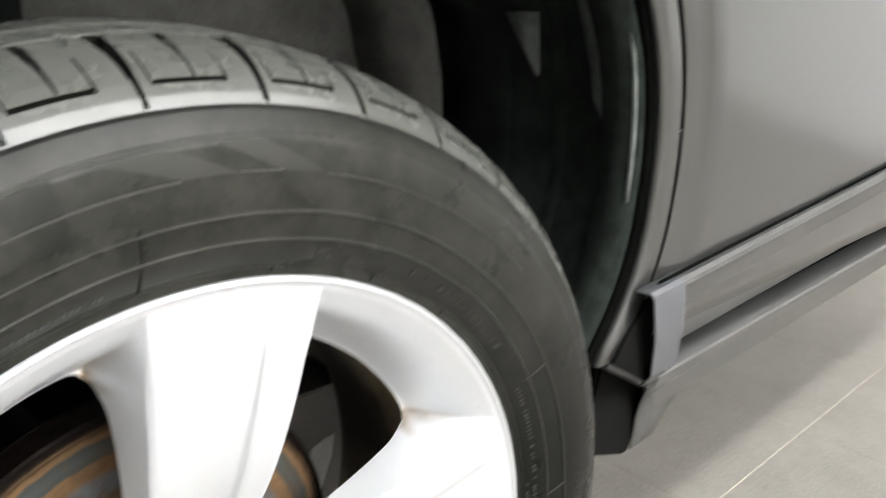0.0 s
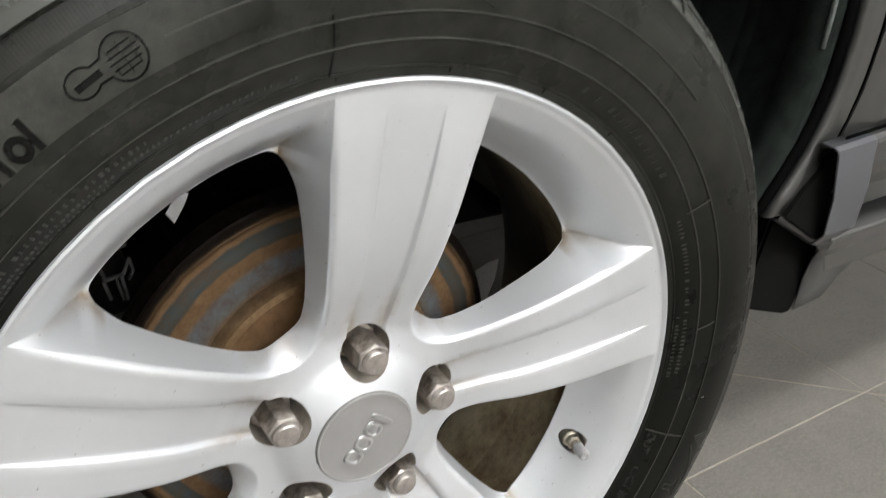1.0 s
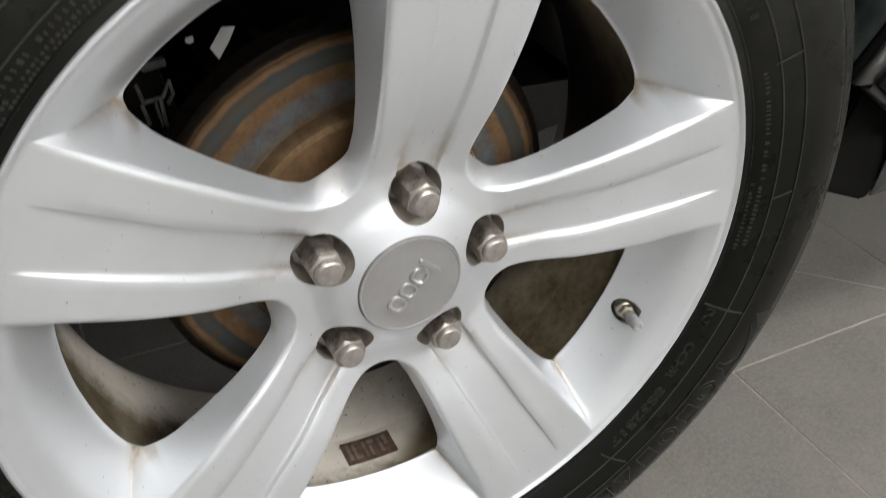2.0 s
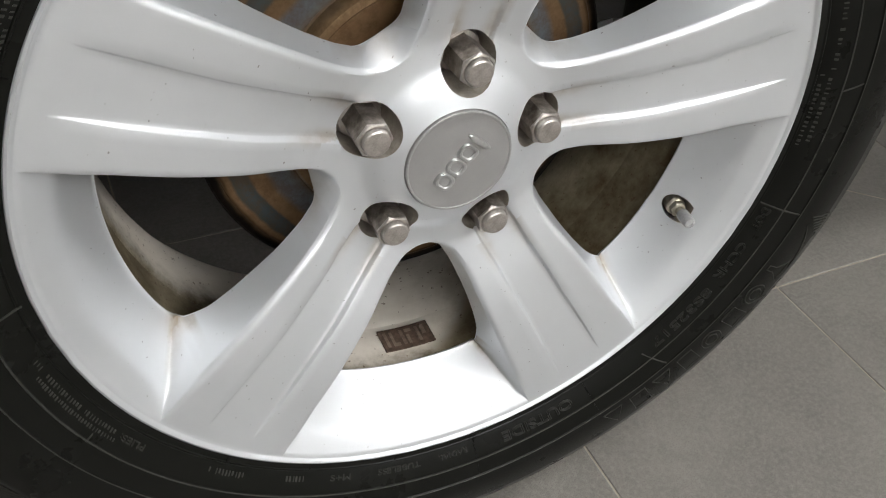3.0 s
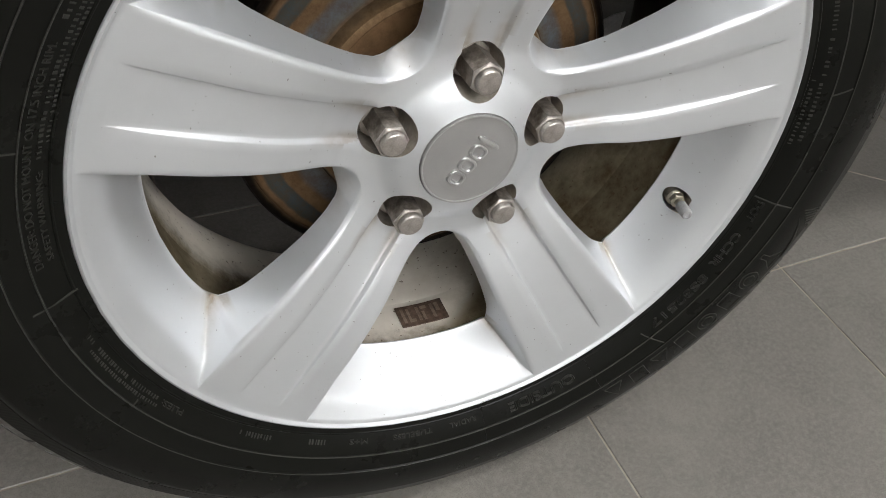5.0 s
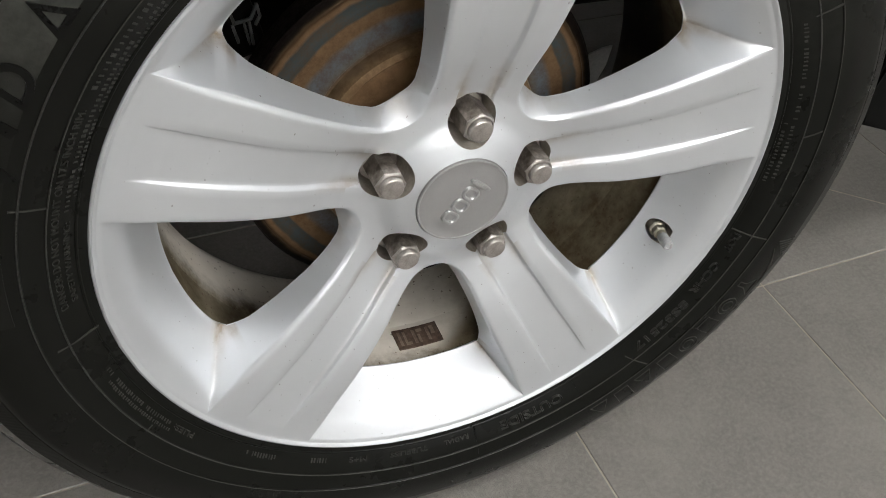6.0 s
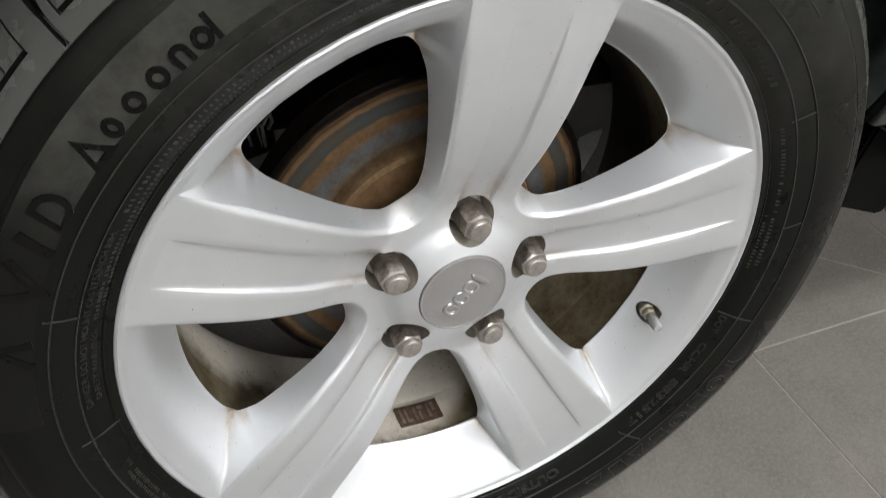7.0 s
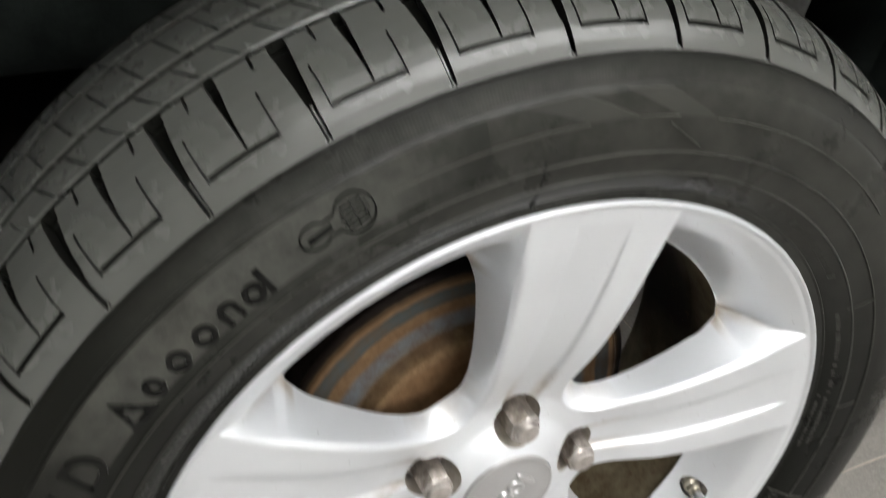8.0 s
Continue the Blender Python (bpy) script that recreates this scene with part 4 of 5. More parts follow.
def text_bars(r0, r1, a0, a1, n, seed):
    """Unreadable small print as short raised bars."""
    rnd = random.Random(seed)
    n = int(n * 1.5)
    r1 = r0 + (r1 - r0) * (0.62 if seed > 4 else 0.9)
    step = (a1 - a0) / n
    for i in range(n):
        w = step * rnd.choice((0.2, 0.25, 0.4, 0.5))
        if rnd.random() < 0.10:
            continue
        arc_patch("print_bar", r0, r1 - rnd.choice((0, 0, 0.25)) * (r1 - r0), a0 + i * step, a0 + i * step + w, 0.0006, RUBBER_PRINT if seed == 7 else RUBBER_TEXT, tyre, rows=1)


rim_text("OUTSIDE", 0.2472, 0.2540, -58.8, -72.6, outline=0.035, lift=0.0014)
rim_text("RADIAL", 0.2472, 0.2506, -79.2, -84.4)
rim_text("TUBELESS", 0.2470, 0.2504, -87.9, -95.6)
rim_text("M+S", 0.2470, 0.2504, -100.5, -104.1)
rim_text("DOT", 0.2466, 0.2520, -11.2, -15.3, outline=0.026, lift=0.0014)
rim_text("CCHR", 0.2470, 0.2524, -18.2, -26.0, outline=0.026, lift=0.0014)
rim_text("8S32517", 0.2488, 0.2545, -28.0, -41.6, outline=0.026, lift=0.0014)
text_bars(0.2472, 0.2504, -108.8, -112.2, 4, 1)
text_bars(0.2474, 0.2506, -118.8, -125.8, 8, 2)
text_bars(0.2500, 0.2535, 33.0, 1.0, 26, 5)
text_bars(0.2455, 0.2485, 13.0, 0.0, 11, 6)
text_bars(0.2500, 0.2560, 66.0, 42.0, 11, 7)
rim_text("DANGER: DO NOT MOUNT ON 17.5 INCH RIM.", 0.2525, 0.2564, 186.3, 156.3)
rim_text("SAFETY WARNING:", 0.2468, 0.2500, 185.9, 172.8)
rim_text("PLIES:", 0.2477, 0.2509, -137.1, -141.5)
text_bars(0.2478, 0.2512, 171.0, 106.0, 60, 8)
text_bars(0.2525, 0.2570, 153.5, 122.0, 24, 9)
text_bars(0.2446, 0.2474, 169.0, 128.0, 42, 10)
text_bars(0.2480, 0.2515, -142.6, -160.0, 20, 12)
text_bars(0.2518, 0.2548, -142.0, -158.0, 20, 13)
# the maker's name as a row of plain outlined rings, wedges and frames
FRAME, TENT = [(-0.0072, 0.0), (-0.0072, 0.0185), (0.0072, 0.0185), (0.0072, 0.0)], [(-0.0085, 0.0), (0.0, 0.0185), (0.0085, 0.0)]
FUNNEL = [(-0.0085, 0.0185), (-0.0022, 0.0080), (-0.0022, 0.0), (0.0022, 0.0), (0.0022, 0.0080), (0.0085, 0.0185)]
for k, kind in enumerate("funnel ring frame ring frame tent frame tent".split()):
    ac = -20.4 - 4.75 * k
    if kind == "ring":
        stroke("maker_ring", oval(0, 0.0092, 0.0088, 0.0092), 0.0007, 0.2796, ac, RUBBER_TEXT, True, 0.0008)
        stroke("maker_ring", oval(0, 0.0092, 0.0052, 0.0056), 0.0007, 0.2796, ac, RUBBER_TEXT, True, 0.0008)
    else:
        stroke("maker_" + kind, {"frame": FRAME, "tent": TENT, "funnel": FUNNEL}[kind], 0.0007, 0.2796, ac, RUBBER_TEXT, True, 0.0008)

# thin moulded lines across and along the sidewall
for i in range(6):
    arc_patch("mould_line", 0.2870 + 0.0025 * i, 0.3060, -10.6 - 0.5 * i, -10.8 - 0.5 * i, 0.0007, RUBBER_TEXT, tyre, slant=0.6, rows=2)
    arc_patch("mould_line", 0.2870 + 0.0025 * i, 0.3030, -12.0 - 0.6 * i, -12.2 - 0.6 * i, 0.0007, RUBBER_TEXT, tyre, slant=-4.5, rows=2)
for a in (147.4, 132.0, 116.9, 101.8, 86.5, 71, 56, -48, -62.9, -78.2, -92.4, -108, -123, -138, 178, 163):
    arc_patch("mould_line", 0.2368, 0.2425, a, a - 0.2, 0.0008, RUBBER_MARK, tyre, rows=1)
for r0, r1, a, sl in ((0.2566, 0.2729, 34.1, 0.6), (0.2600, 0.2720, 10.5, 1.0), (0.2433, 0.2743, -10.5, 0.0), (0.2417, 0.2660, -167.5, 0.0), (0.2549, 0.2599, -145.3, 0.0), (0.2580, 0.2773, 169.7, 0.0), (0.2520, 0.2720, -44.0, 2.0)):
    arc_patch("mould_line", r0, r1, a, a - 0.2, 0.0007, RUBBER_TEXT, tyre, slant=sl, rows=2)
for a in (-55.4, -77.6, 102.6):
    arc_patch("mould_seam", 0.2428, 0.2760, a, a - 0.22, 0.0006, RUBBER_MARK, tyre, rows=3)
# two ridges in the paler rubber, which paints the glint along them
for r in (0.2590, 0.2731):
    v, f = revolve([(r - 0.0007, side_y(r - 0.0007) + 0.0002), (r - 0.0002, side_y(r) - 0.0003), (r + 0.0002, side_y(r) - 0.0003), (r + 0.0007, side_y(r + 0.0007) + 0.0002)], 240)
    mesh_part("sidewall_ridge", v, f, RUBBER_TEXT, tyre)
arc_patch("mould_line", 0.2917, 0.2926, 117.3, 98.3, 0.0012, RUBBER_TEXT, tyre, rows=1)
arc_patch("mould_line", 0.2916, 0.2923, 83.5, 50.0, 0.0008, RUBBER_TEXT, tyre, rows=1)
arc_patch("mould_line", 0.2924, 0.2930, 92.8, 88.4, 0.0010, RUBBER_TEXT, tyre, rows=1)
stroke("mould_line", [(-0.0003, 0.0126), (0.0235, 0.0)], 0.0007, 0.2764, 89.1, RUBBER_TEXT, lift=0.0008)
for a0, a1, sl in ((98.3, 92.8, 6.4), (88.4, 83.6, 6.2)):
    arc_patch("gloss_wedge", 0.2926, 0.3064, a0, a1, 0.0005, RUBBER_WEDGE, tyre, slant=sl)

# ---- brake ----
v, f = revolve([(0.0, 0.060), (0.034, 0.060), (0.036, 0.057), (0.0780, 0.057), (0.0790, 0.0574), (0.0800, 0.0570), (0.0840, 0.0590), (0.0858, 0.0630), (0.0862, 0.0705), (0.0880, 0.0710), (0.0885, 0.0705), (0.1300, 0.0705), (0.1308, 0.0711), (0.1360, 0.0713), (0.1375, 0.0727), (0.1375, 0.0920), (0.1300, 0.0930), (0.0880, 0.0930), (0.0850, 0.083), (0.0, 0.083)], 128)
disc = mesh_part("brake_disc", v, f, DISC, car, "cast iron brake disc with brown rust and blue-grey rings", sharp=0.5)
disc.matrix_basis = WHEEL
v, f = revolve([(0.095, 0.098), (0.128, 0.0985), (0.132, 0.102), (0.130, 0.106), (0.090, 0.106)], 96, True)
shield = mesh_part("dust_shield", v, f, DARK_IRON, car, "dark pressed steel shield behind the disc")
shield.matrix_basis = WHEEL
caliper = part("brake_caliper", bevelled_box(0.050, 0.050, 0.100, 0.012, 3), DARK_IRON, car, "dark cast brake caliper with grey carrier bars", m=WHEEL @ Matrix.Translation((-0.140, 0.160, 0.075)) @ Matrix.Rotation(radians(-22), 4, "Y"))


def bar_between(name, p, q, w, mat, parent):
    """A short cast bar between two points of the wheel's space."""
    p, q = Vector(p), Vector(q)
    m = Matrix.Translation((p + q) / 2) @ (q - p).to_track_quat("Z", "Y").to_matrix().to_4x4()
    ob = part(name, bevelled_box(w, w * 0.8, (q - p).length + w * 0.5, w * 0.25, 2), mat, parent)
    ob.matrix_basis = parent.matrix_basis.inverted() @ WHEEL @ m
    return ob


corners = [polar(r, a, 0.122) for r, a in ((0.154, 149.4), (0.145, 152.3), (0.137, 148.9), (0.140, 144.5), (0.133, 146.8), (0.132, 149.6), (0.137, 149.9), (0.126, 155.6), (0.145, 153.1), (0.136, 156.8))]
for i, j in ((0, 1), (1, 2), (2, 3), (3, 4), (4, 5), (6, 7), (8, 9)):
    bar_between("carrier_bar", corners[i], corners[j], 0.0026, CAST_GREY, caliper)
bar_between("carrier_pad", polar(0.157, 144.8, 0.122), polar(0.150, 141.6, 0.122), 0.007, CAST_GREY, caliper)
for i in range(5):
    bar_between("spring_coil", polar(0.139 - i * 0.0022, 150.6 + i * 1.0, 0.124), polar(0.136 - i * 0.0022, 152.6 + i * 1.0, 0.124), 0.0014, CAST_GREY, caliper)


def plate(name, outline, y, mat, label, facing=(0.0, 1.0, 0.0)):
    """A thin plate through the outline's centre, square to the direction given."""
    way = (WHEEL.to_3x3().inverted() @ Vector(facing)).normalized()
    pts = [Vector(polar(r, a, y)) for r, a in outline]
    mid = sum(pts, Vector()) / len(pts)
    pts = [p - way * (p - mid).dot(way) for p in pts]
    bm = bmesh.new()
    front = [bm.verts.new(p) for p in pts]
    rear = [bm.verts.new(p + way * 0.0015) for p in pts]
    bm.faces.new(front)
    bm.faces.new(rear[::-1])
    n = len(outline)
    for i in range(n):
        bm.faces.new((front[i], front[(i + 1) % n], rear[(i + 1) % n], rear[i]))
    return part(name, bm, mat, car, label, smooth=False, m=WHEEL)


# added mirror plates stand in for the lit gaps past the disc
plate("gap_mirror", ((0.0835, 125.0), (0.0785, 118.5), (0.0715, 125.0), (0.0650, 138.5), (0.0765, 137.0)), 0.250, BRIGHT, "added bright plate in place of a lit gap behind the brake disc", (0.221, 0.881, -0.418))
plate("gap_mirror", ((0.0960, 141.0), (0.0925, 138.0), (0.0885, 139.7), (0.0900, 142.0), (0.0935, 142.5)), 0.250, BRIGHT, "added bright plate in place of a lit gap behind the brake disc", (0.221, 0.881, -0.418))
plate("pale_plate", ((0.2440, -7.0), (0.2560, -5.2), (0.2675, -4.4), (0.2700, -9.0), (0.2690, -17.0), (0.2450, -16.0)), 0.230, ALU, "pale grey plate behind the brake disc")
v, f = revolve([(0.0, 0.09), (0.06, 0.09), (0.055, 0.13), (0.035, 0.16), (0.03, 0.42), (0.0, 0.42)], 40)
axle = mesh_part("drive_shaft", v, f, DARK_IRON, car, "dark drive shaft and hub carrier")
axle.matrix_basis = WHEEL

# ---- car body: x runs to the rear, y inwards ----
YAW = 0.04


def side(x, z, y):
    """A point of the body's side; y is the depth at x = 0.4."""
    return (x, y + YAW * (x - 0.4), z)


def arch_x(z, grow=0.0):
    if z >= 0.56:
        t = min((z - 0.56) / (0.305 + grow), 1)
        return (0.436 + grow) * (1 - t ** 2.3) ** (1 / 2.3)
    return curve(z, (0.30, 0.34, 0.385, 0.418, 0.432, 0.456, 0.473, 0.485, 0.516, 0.56), (0.33, 0.335, 0.358, 0.382, 0.393, 0.409, 0.4185, 0.4235, 0.4325, 0.436)) + grow


def arch_path(n=36, grow=0.0, low=0.40):
    """(x, z) from the rear foot of the arch over the top to its front foot."""
    zs = [low + (0.56 - low) * i / 8 for i in range(8)]
    top = 0.56 + (0.305 + grow)
    half = [(arch_x(z, grow), z) for z in zs]
    for i in range(n + 1):
        a = math.pi / 2 * i / n
        c, s = math.cos(a) ** (2 / 2.3), math.sin(a) ** (2 / 2.3)
        half.append(((0.436 + grow) * c, 0.56 + (top - 0.56) * s))
    return half + [(-x, z) for x, z in half[-2::-1]]


def sheet(name, rows, mat, label="", thick=0.0, sharp=0.6, parent=None):
    n = len(rows[0])
    verts = [p for row in rows for p in row]
    faces = [(i * n + j, i * n + j + 1, (i + 1) * n + j + 1, (i + 1) * n + j) for i in range(len(rows) - 1) for j in range(n - 1)]
    ob = mesh_part(name, verts, faces, mat, parent or car, label, sharp=sharp)
    if thick:
        sol = ob.modifiers.new("thickness", "SOLIDIFY")
        sol.thickness, sol.offset = thick, 0
    return ob


# fender: panel from the arch's black gap out to a far outline, and the narrow lip inside it
def arch_rows(pairs, low=0.415):
    return [[side(x, z, y) for x, z in arch_path(36, grow, low)] for grow, y in pairs]


rows = arch_rows(((0.0195, 0.0165), (0.0200, 0.0152), (0.024, 0.0144), (0.035, 0.0130), (0.047, 0.0115), (0.050, 0.0106), (0.054, 0.0095), (0.075, 0.0090)), 0.425)
inner = arch_path(36, 0.075, 0.425)
for k in (0.04, 0.1, 0.25, 0.5, 0.75, 1.0):
    row = []
    for i, (x, z) in enumerate(inner):
        t = i / (len(inner) - 1)
        if t < 0.3:
            q = (1.75, 0.40 + (0.95 - 0.40) * t / 0.3)
        elif t < 0.7:
            q = (1.75 - 2.6 * (t - 0.3) / 0.4, 0.95)
        else:
            q = (-0.85, 0.95 - 0.55 * (t - 0.7) / 0.3)
        row.append(side(x * (1 - k) + q[0] * k, z * (1 - k) + q[1] * k, 0.009 - 0.006 * math.sin(k * 2.2) + 0.22 * k * max(0.0, (z * (1 - k) + q[1] * k) - 0.47)))
    rows.append(row)
sheet("fender", rows, PAINT, "grey metallic painted front wing with a flared arch", 0.0012, sharp=0.9)
sheet("arch_lip", arch_rows(((-0.0140, 0.0220), (-0.0135, 0.0175), (-0.0115, 0.0152), (0.0, 0.0145), (0.0110, 0.0142), (0.0122, 0.0160), (0.0127, 0.034))), PAINT, "narrow grey painted lip inside the arch edge", 0.001, sharp=0.9)
# black sheet behind the lip holds the gap's shade as colour
sheet("arch_gap", arch_rows(((0.0105, 0.0225), (0.0215, 0.0225))), SEAL_AND_GAP, "black gap behind the arch lip", 0.002)
sheet("arch_seal", arch_rows(((-0.0138, 0.0215), (-0.0175, 0.0245), (-0.0200, 0.0275))), SEAL_AND_GAP, "black rubber edging of the wheel arch", 0.002)
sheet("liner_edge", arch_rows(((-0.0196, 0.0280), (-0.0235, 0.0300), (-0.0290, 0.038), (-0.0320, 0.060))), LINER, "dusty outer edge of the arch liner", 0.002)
liner_rows = []
for g, y in ((-0.030, 0.045), (-0.020, 0.090), (-0.016, 0.115), (-0.030, 0.125), (-0.028, 0.175), (-0.040, 0.185), (-0.040, 0.262), (-0.10, 0.36)):
    liner_rows.append([side(x * (1 + g), z + (0.56 - z) * -g * 1.2 + 0.004 * math.sin(i * 1.3), y) for i, (x, z) in enumerate(arch_path(36, 0.0, 0.30))])
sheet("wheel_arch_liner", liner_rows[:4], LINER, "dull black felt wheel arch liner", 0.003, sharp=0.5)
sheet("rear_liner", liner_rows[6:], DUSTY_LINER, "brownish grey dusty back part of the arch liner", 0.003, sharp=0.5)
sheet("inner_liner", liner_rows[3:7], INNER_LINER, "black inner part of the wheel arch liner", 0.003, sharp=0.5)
panel = []
for k in range(5):
    row = []
    for i in range(15):
        z = 0.545 + 0.025 * i
        y = 0.031 + (curve(z, (0.545, 0.566, 0.617, 0.68, 0.90), (0.036, 0.044, 0.080, 0.086, 0.086)) - 0.031) * k / 4
        x = arch_x(z) * (1 - curve(y, (0.030, 0.045, 0.090, 0.115, 0.125), (0.060, 0.034, 0.026, 0.024, 0.034)))
        row.append(side(x - 0.004, z, y))
    panel.append(row)
sheet("liner_panel", panel, FELT, "greenish grey felt panel of the arch liner", 0.003)
patch = [[side(0.390, 0.684, 0.163), side(0.408, 0.634, 0.140)], [side(0.391, 0.686, 0.128), side(0.407, 0.632, 0.135)]]
sheet("liner_patch", patch, FELT, "pale triangular patch on the arch liner", 0.002)
# the inner wing in two halves, the front one in a darker colour
for name, x0, x1, mat, text in (("inner_wing", 0.06, 0.42, DUSTY_LINER, "dusty grey inner wing behind the wheel"), ("engine_cover", -0.42, 0.06, INNER_LINER, "darker front half of the inner wing")):
    back = [[side(x, z, 0.362) for x in np.linspace(x0, x1, 6)] for z in (0.52, 0.66, 0.80)]
    sheet(name, back, mat, text, 0.003)

# lower cladding and sill
def low_sheet(name, xs, profile, label, lean, mat=CLADDING):
    """A strip along the body's foot; the front end leans back towards its bottom."""
    rows = []
    for x in xs:
        k = min(1.0, max(0.0, 1 - (x - 0.405) / 0.20))
        rows.append([side(x + (0.4775 - z) * lean * k, z + (x - 0.40) * rise, y) for y, z, rise in profile])
    return sheet(name, rows, mat, label, 0.0016, sharp=0.5)


low_sheet("cladding_end", (0.4050, 0.4065, 0.4300, 0.4530, 0.4545), ((0.011, 0.4745, 0.045), (-0.0020, 0.4755, 0.045), (-0.0055, 0.4735, 0.045), (-0.0060, 0.4700, 0.045), (-0.0045, 0.4300, 0.0), (0.0020, 0.3900, 0.0), (0.0150, 0.3735, 0.0)), "bluish grey plastic end of the cladding", 0.32, CLADDING_END)
low_sheet("side_cladding", (0.4546, 0.4570, 0.52, 0.70, 1.0, 1.35, 1.75), ((0.012, 0.4745, 0.045), (-0.0020, 0.4755, 0.045), (-0.0055, 0.4735, 0.045), (-0.0060, 0.4700, 0.045), (-0.0010, 0.4650, 0.045), (0.0100, 0.4400, 0.02), (0.0240, 0.3930, 0.018), (0.0275, 0.3875, 0.018), (0.0400, 0.3860, 0.018), (0.070, 0.3850, 0.018)), "satin grey lower door cladding with a raised top edge", 0.40)
# shade of the gap above the cladding, laid in as a black strip
low_sheet("cladding_shadow_gap", (0.428, 0.46, 0.60, 1.0, 1.75), ((0.004, 0.4782, 0.045), (0.004, 0.4745, 0.045)), "black gap along the top of the cladding", 0.0, SEAL_AND_GAP)
low_sheet("sill", (0.3860, 0.3880, 0.4050, 0.4400, 0.4800, 0.5200, 0.57, 0.66, 0.85, 1.1, 1.75), ((0.0700, 0.3620, 0.0), (0.0450, 0.3700, 0.0), (0.0350, 0.3727, 0.0), (0.0300, 0.3727, 0.0), (0.0215, 0.3714, 0.0), (0.0188, 0.3701, 0.0), (0.0176, 0.3682, 0.0), (0.0178, 0.3660, 0.0), (0.0200, 0.3615, 0.0), (0.0330, 0.3400, 0.0), (0.0420, 0.3110, 0.0), (0.0470, 0.3045, 0.0), (0.0560, 0.3020, 0.0), (0.110, 0.3010, 0.0)), "satin grey sill below the door", 0.80)
# black sheet paints the shade between sill and cladding
rows = [[side(x, z, y) for y, z in ((0.060, 0.43), (0.052, 0.365), (0.0385, 0.355))] for x in (0.50, 0.60, 1.75)]
sheet("sill_gap", rows, SEAL_AND_GAP, "black gap between sill and cladding", 0.002)
foot = [[side(*p) for p in row] for row in (
    ((0.4560, 0.3665, 0.0188), (0.5100, 0.3660, 0.0188), (0.5800, 0.3655, 0.0190)),
    ((0.4730, 0.3530, 0.0258), (0.5200, 0.3530, 0.0258), (0.5800, 0.3520, 0.0262)),
    ((0.4810, 0.3360, 0.0348), (0.5260, 0.3360, 0.0348), (0.5800, 0.3360, 0.0350)),
    ((0.4880, 0.3100, 0.0424), (0.5220, 0.3110, 0.0426), (0.5680, 0.3105, 0.0428)),
    ((0.4910, 0.2920, 0.0440), (0.5180, 0.2930, 0.0440), (0.5490, 0.2970, 0.0440)),
    ((0.4900, 0.2735, 0.0450), (0.5110, 0.2745, 0.0450), (0.5325, 0.2766, 0.0450)))]
sheet("sill_foot", foot, CLADDING, "grey front end of the sill beside the mud flap", 0.002)
nose = [[side(x, z + dz, y + dy) for x, z, y in ((0.3860, 0.4140, 0.0160), (0.4220, 0.3925, 0.0175), (0.4560, 0.3715, 0.0185), (0.4680, 0.3722, 0.0180), (0.4820, 0.3738, 0.0178))] for dz, dy in ((0.0006, 0.030), (0.0010, 0.003), (0.0, 0.0), (-0.0055, 0.0012), (-0.0075, 0.010))]
sheet("sill_nose", nose, CLADDING, "thin grey edge running from the sill to the arch", 0.001)
bm = bmesh.new()
flap = [(0.4230, 0.4000), (0.4380, 0.3850), (0.4480, 0.3830), (0.5040, 0.3440), (0.5030, 0.3340), (0.4930, 0.2790), (0.4890, 0.2705), (0.4820, 0.2690), (0.4200, 0.2930), (0.4100, 0.3300)]
front = [bm.verts.new(side(x, z, 0.046)) for x, z in flap]
rear = [bm.verts.new(side(x + 0.004, z, 0.180)) for x, z in flap]
bm.faces.new(front)
bm.faces.new(rear[::-1])
for i in range(len(flap)):
    j = (i + 1) % len(flap)
    bm.faces.new((front[i], front[j], rear[j], rear[i]))
bmesh.ops.bevel(bm, geom=[e for e in bm.edges if all(v in front for v in e.verts)], offset=0.003, segments=2, affect="EDGES")
part("mud_flap", bm, FLAP, car, "black rubber mud flap below the arch")
# flat black patch over the corner gap, its darkness put into the colour
tri = bmesh.new()
pts = [side(x, z, 0.0100) for x, z in ((0.384, 0.4150), (0.400, 0.4345), (0.420, 0.4520), (0.434, 0.4620), (0.456, 0.3840), (0.440, 0.3790))]
fr = [tri.verts.new(p) for p in pts]
bk = [tri.verts.new((p[0], p[1] + 0.03, p[2])) for p in pts]
tri.faces.new(fr)
tri.faces.new(bk[::-1])
for i in range(6):
    tri.faces.new((fr[i], fr[(i + 1) % 6], bk[(i + 1) % 6], bk[i]))
part("corner_gap_patch", tri, FLAP, car, "flat black patch covering the gap at the sill's front corner", smooth=False)

# what closes the car above and behind: bonnet, floor pan, far side
rows = [[(x, y, 0.95 + 0.10 * math.sin(math.pi * (y - 0.02) / 1.74)) for y in np.linspace(0.02, 1.76, 9)] for x in np.linspace(-0.85, 1.75, 8)]
sheet("bonnet", rows, PAINT, "grey metallic painted bonnet", 0.002)
pan = []
for x in np.linspace(0.52, 1.75, 6):
    pan.append([(x, y, 0.315) for y in np.linspace(0.10, 1.70, 8)])
sheet("floor_pan", pan, DARK_IRON, "dark underside of the car", 0.004)
pan = []
for x in np.linspace(-0.85, 0.52, 6):
    pan.append([(x, y, 0.30) for y in np.linspace(0.30, 1.38, 8)])
sheet("engine_tray", pan, DARK_IRON, "dark plastic tray under the engine", 0.004)
rows = [[(x, 1.76, z) for z in (0.35, 0.6, 0.95)] for x in np.linspace(-0.85, 1.75, 6)]
sheet("far_wing", rows, PAINT, "grey metallic painted far wing", 0.002)
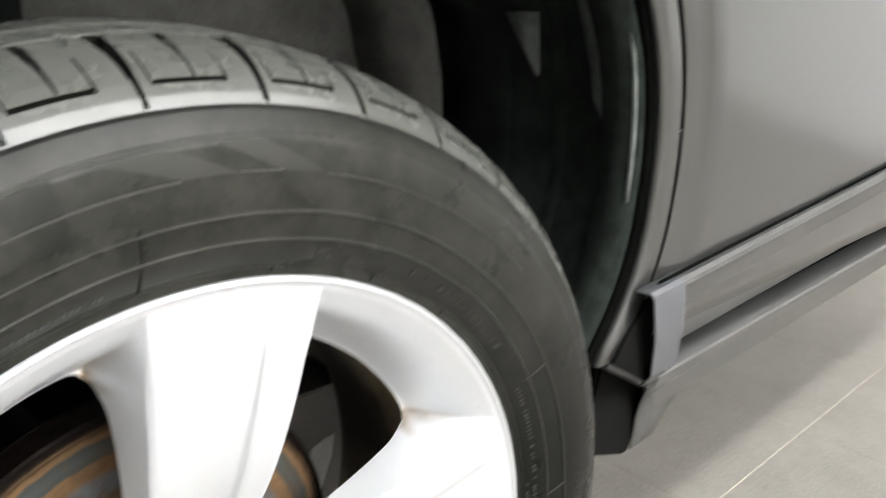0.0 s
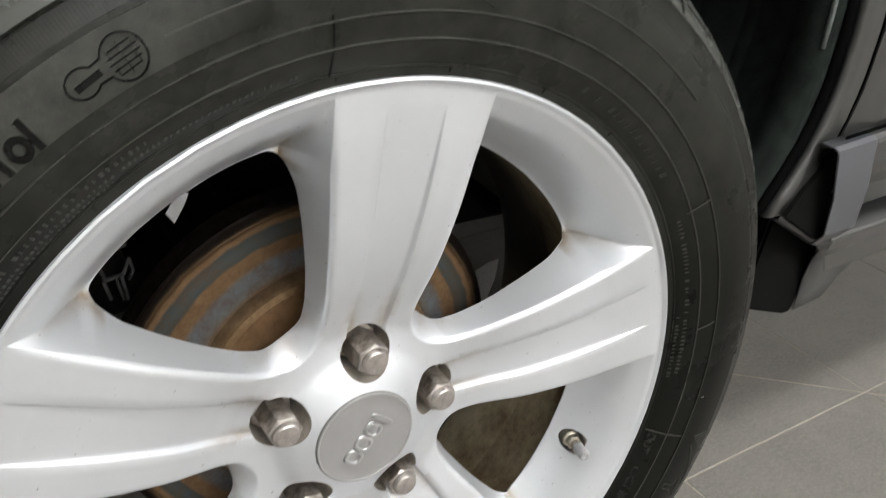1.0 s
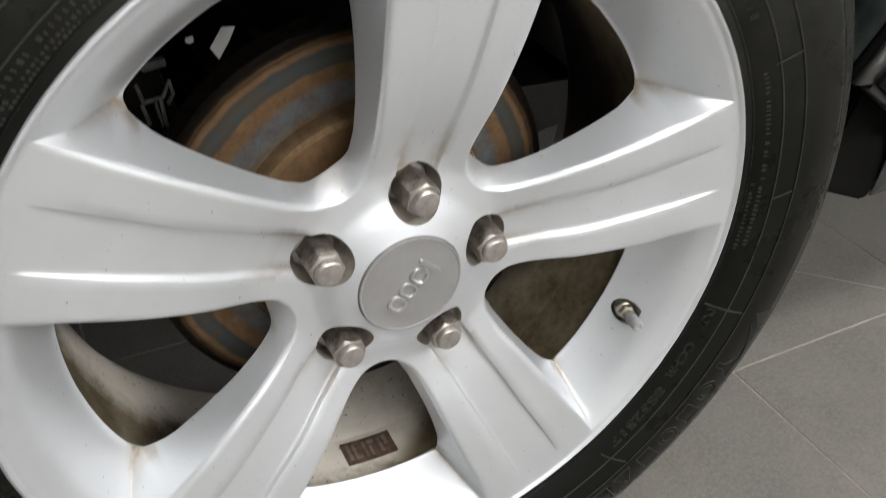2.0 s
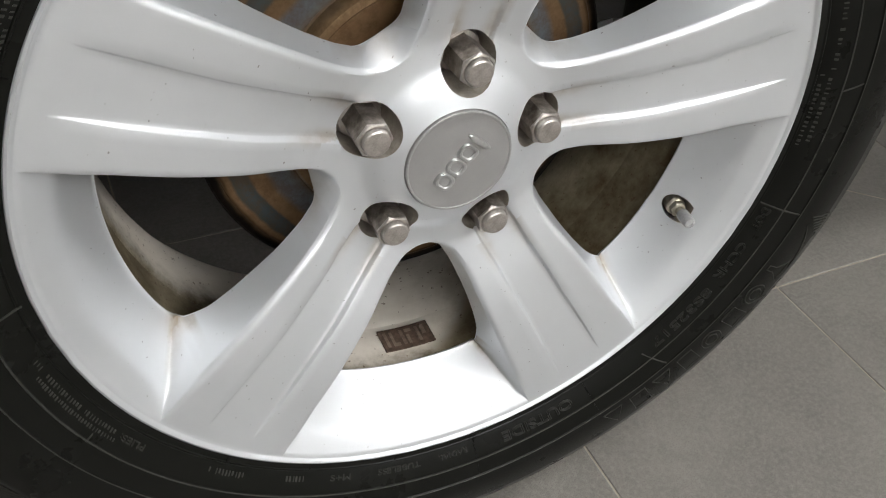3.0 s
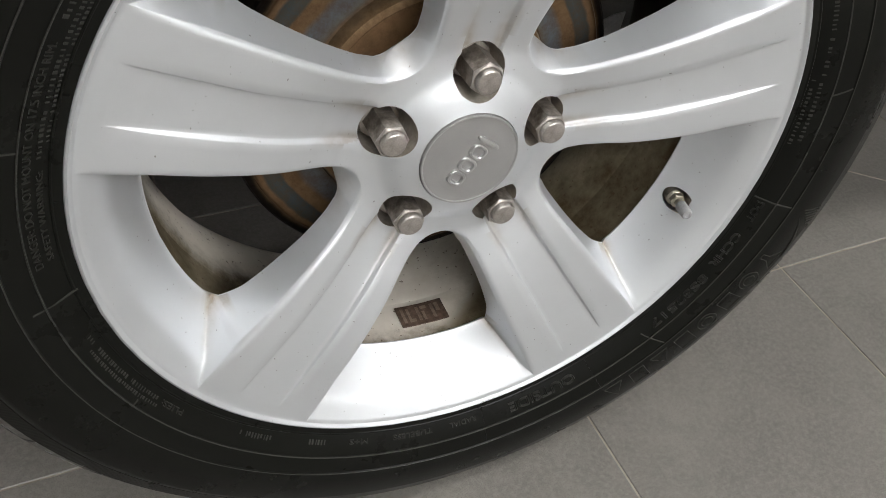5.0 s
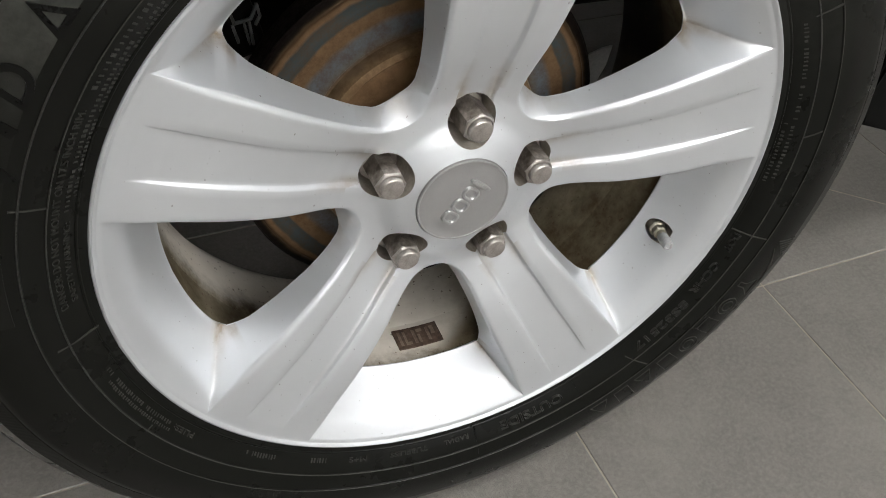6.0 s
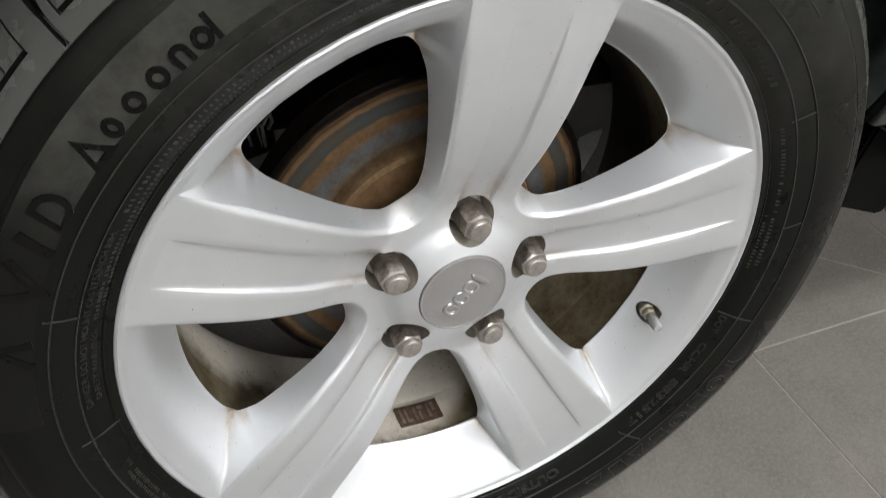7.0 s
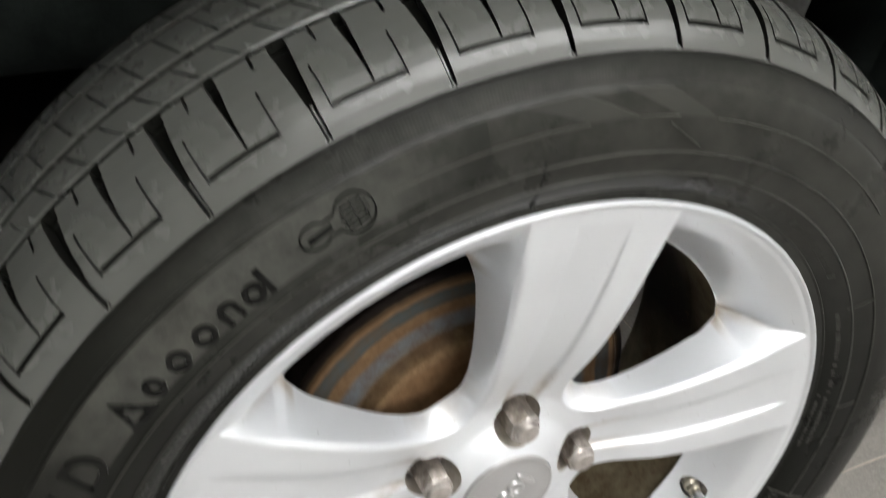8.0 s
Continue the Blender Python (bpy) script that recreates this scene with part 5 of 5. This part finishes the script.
rows = [[(x, y, z) for z in (0.30, 0.6, 0.95)] for x, y in ((-0.85, 0.0), (-0.88, 0.9), (-0.85, 1.76))]
sheet("nose", rows, PAINT, "grey metallic painted nose", 0.002)
rows = [[(1.75, y, z) for z in (0.32, 0.6, 0.98)] for y in (0.03, 0.9, 1.76)]
sheet("bulkhead", rows, DARK_IRON, "dark bulkhead closing the body", 0.002)

# ---- room ----
X0, X1, Y0, Y1, H = -4.0, 4.5, -4.5, 4.5, 2.9


def slab(name, x0, x1, y0, y1, z0, z1, mat, label, category):
    bm = bmesh.new()
    bmesh.ops.create_cube(bm, size=1)
    bmesh.ops.scale(bm, vec=(x1 - x0, y1 - y0, z1 - z0), verts=bm.verts)
    bmesh.ops.translate(bm, vec=((x0 + x1) / 2, (y0 + y1) / 2, (z0 + z1) / 2), verts=bm.verts)
    return tagged(part(name, bm, mat, smooth=False), label, category, kind="structure")


slab("wall_north", X0 - 0.15, X1 + 0.15, Y1, Y1 + 0.15, 0, H, WALL, "plain pale grey painted showroom wall", "wall")
slab("wall_south", X0 - 0.15, X1 + 0.15, Y0 - 0.15, Y0, 0, H, WALL, "plain pale grey painted showroom wall", "wall")
slab("wall_west", X0 - 0.15, X0, Y0, Y1, 0, H, WALL, "plain pale grey painted showroom wall", "wall")
slab("wall_east", X1, X1 + 0.15, Y0, Y1, 0, H, WALL, "plain pale grey painted showroom wall", "wall")
slab("ceiling", X0 - 0.15, X1 + 0.15, Y0 - 0.15, Y1 + 0.15, H, H + 0.15, CEIL, "plain white ceiling", "ceiling")


def ceiling_light(x, y, length, width):
    ob = tagged(new("ceiling_light"), "long white ceiling lamp, switched on", "lamp", "ceiling lamps")
    ob.location = (x, y, H)
    bm = bevelled_box(length + 0.04, width + 0.04, 0.05, 0.006)
    part("housing", bm, ALU, ob, "white enamelled housing", m=Matrix.Translation((0, 0, -0.025)))
    bm = bevelled_box(length, width, 0.012, 0.003)
    part("diffuser", bm, LED, ob, "glowing white diffuser", m=Matrix.Translation((0, 0, -0.056)))
    return ob


for x, y, l, w in LAMPS:
    ceiling_light(x, y, l, w)

# ---- floor: screed with pale joints, tiles laid on it ----
floor = slab("floor", X0 - 0.15, X1 + 0.15, Y0 - 0.15, Y1 + 0.15, -0.12, -0.0012, GROUT, "grey porcelain floor tiles with thin pale joints", "floor")
ca, sa = math.cos(radians(FLOOR_TURN)), math.sin(radians(FLOOR_TURN))
XJ = [-0.158 - 0.322 * k for k in range(12, 0, -1)] + [-0.158, 0.163, 0.484, 0.836] + [0.836 + 0.33 * k for k in range(1, 12)]
YJ = [0.098 - 0.33 * k for k in range(13, 0, -1)] + [0.098, 0.388] + [0.388 + 0.33 * k for k in range(1, 13)]
J = 0.0009
rest_v, rest_f, shared = [], [], {}
for i in range(len(XJ) - 1):
    for j in range(len(YJ) - 1):
        cx, cy, sx, sy = (XJ[i] + XJ[i + 1]) / 2, (YJ[j] + YJ[j + 1]) / 2, XJ[i + 1] - XJ[i] - 2 * J, YJ[j + 1] - YJ[j] - 2 * J
        key = round(sx, 4), round(sy, 4)
        m = Matrix.Translation((cx * ca - cy * sa, cx * sa + cy * ca, -0.006)) @ Matrix.Rotation(radians(FLOOR_TURN), 4, "Z")
        if abs(m.translation.x - 0.2) > 3.4 or abs(m.translation.y) > 3.2:
            b = len(rest_v)
            for dx, dy in ((-1, -1), (1, -1), (1, 1), (-1, 1)):
                for z in (-0.004, 0.006):
                    rest_v.append(tuple(m @ Vector((dx * sx / 2, dy * sy / 2, z))))
            rest_f += [(b + 1, b + 3, b + 5, b + 7)] + [(b + 2 * q, b + (2 * q + 2) % 8, b + (2 * q + 3) % 8, b + 2 * q + 1) for q in range(4)]
            continue
        if key not in shared:
            bm = bevelled_box(sx, sy, 0.012, 0.0008, 1)
            me = bpy.data.meshes.new("tile")
            bmesh.ops.recalc_face_normals(bm, faces=bm.faces)
            bm.to_mesh(me)
            bm.free()
            me.materials.append(TILE)
            shared[key] = me
        place("tile", shared[key], floor, "", m)
me = bpy.data.meshes.new("far_tiles")
me.from_pydata(rest_v, [], rest_f)
me.materials.append(TILE)
tagged(place("far_tiles", me, floor), "grey porcelain tiles along the walls", kind="stuff")

# one thin pale scratch across the tiles
verts = []
for k in range(9):
    t = k / 8
    u, w = 0.64 + (1.02 - 0.64) * t, 0.268 + (-0.072 - 0.268) * t
    for d in (-0.0007, 0.0007):
        uu, ww = u + d * 0.67, w + d * 0.74
        for z in (-0.0004, 0.0003):
            verts.append((uu * ca - ww * sa, uu * sa + ww * ca, z))
faces = []
for k in range(8):
    b = k * 4
    faces += [(b + 1, b + 3, b + 7, b + 5), (b, b + 1, b + 5, b + 4), (b + 2, b + 6, b + 7, b + 3)]
mesh_part("scratch", verts, faces, GROUT, floor, "thin pale scratch across the tiles", smooth=False)
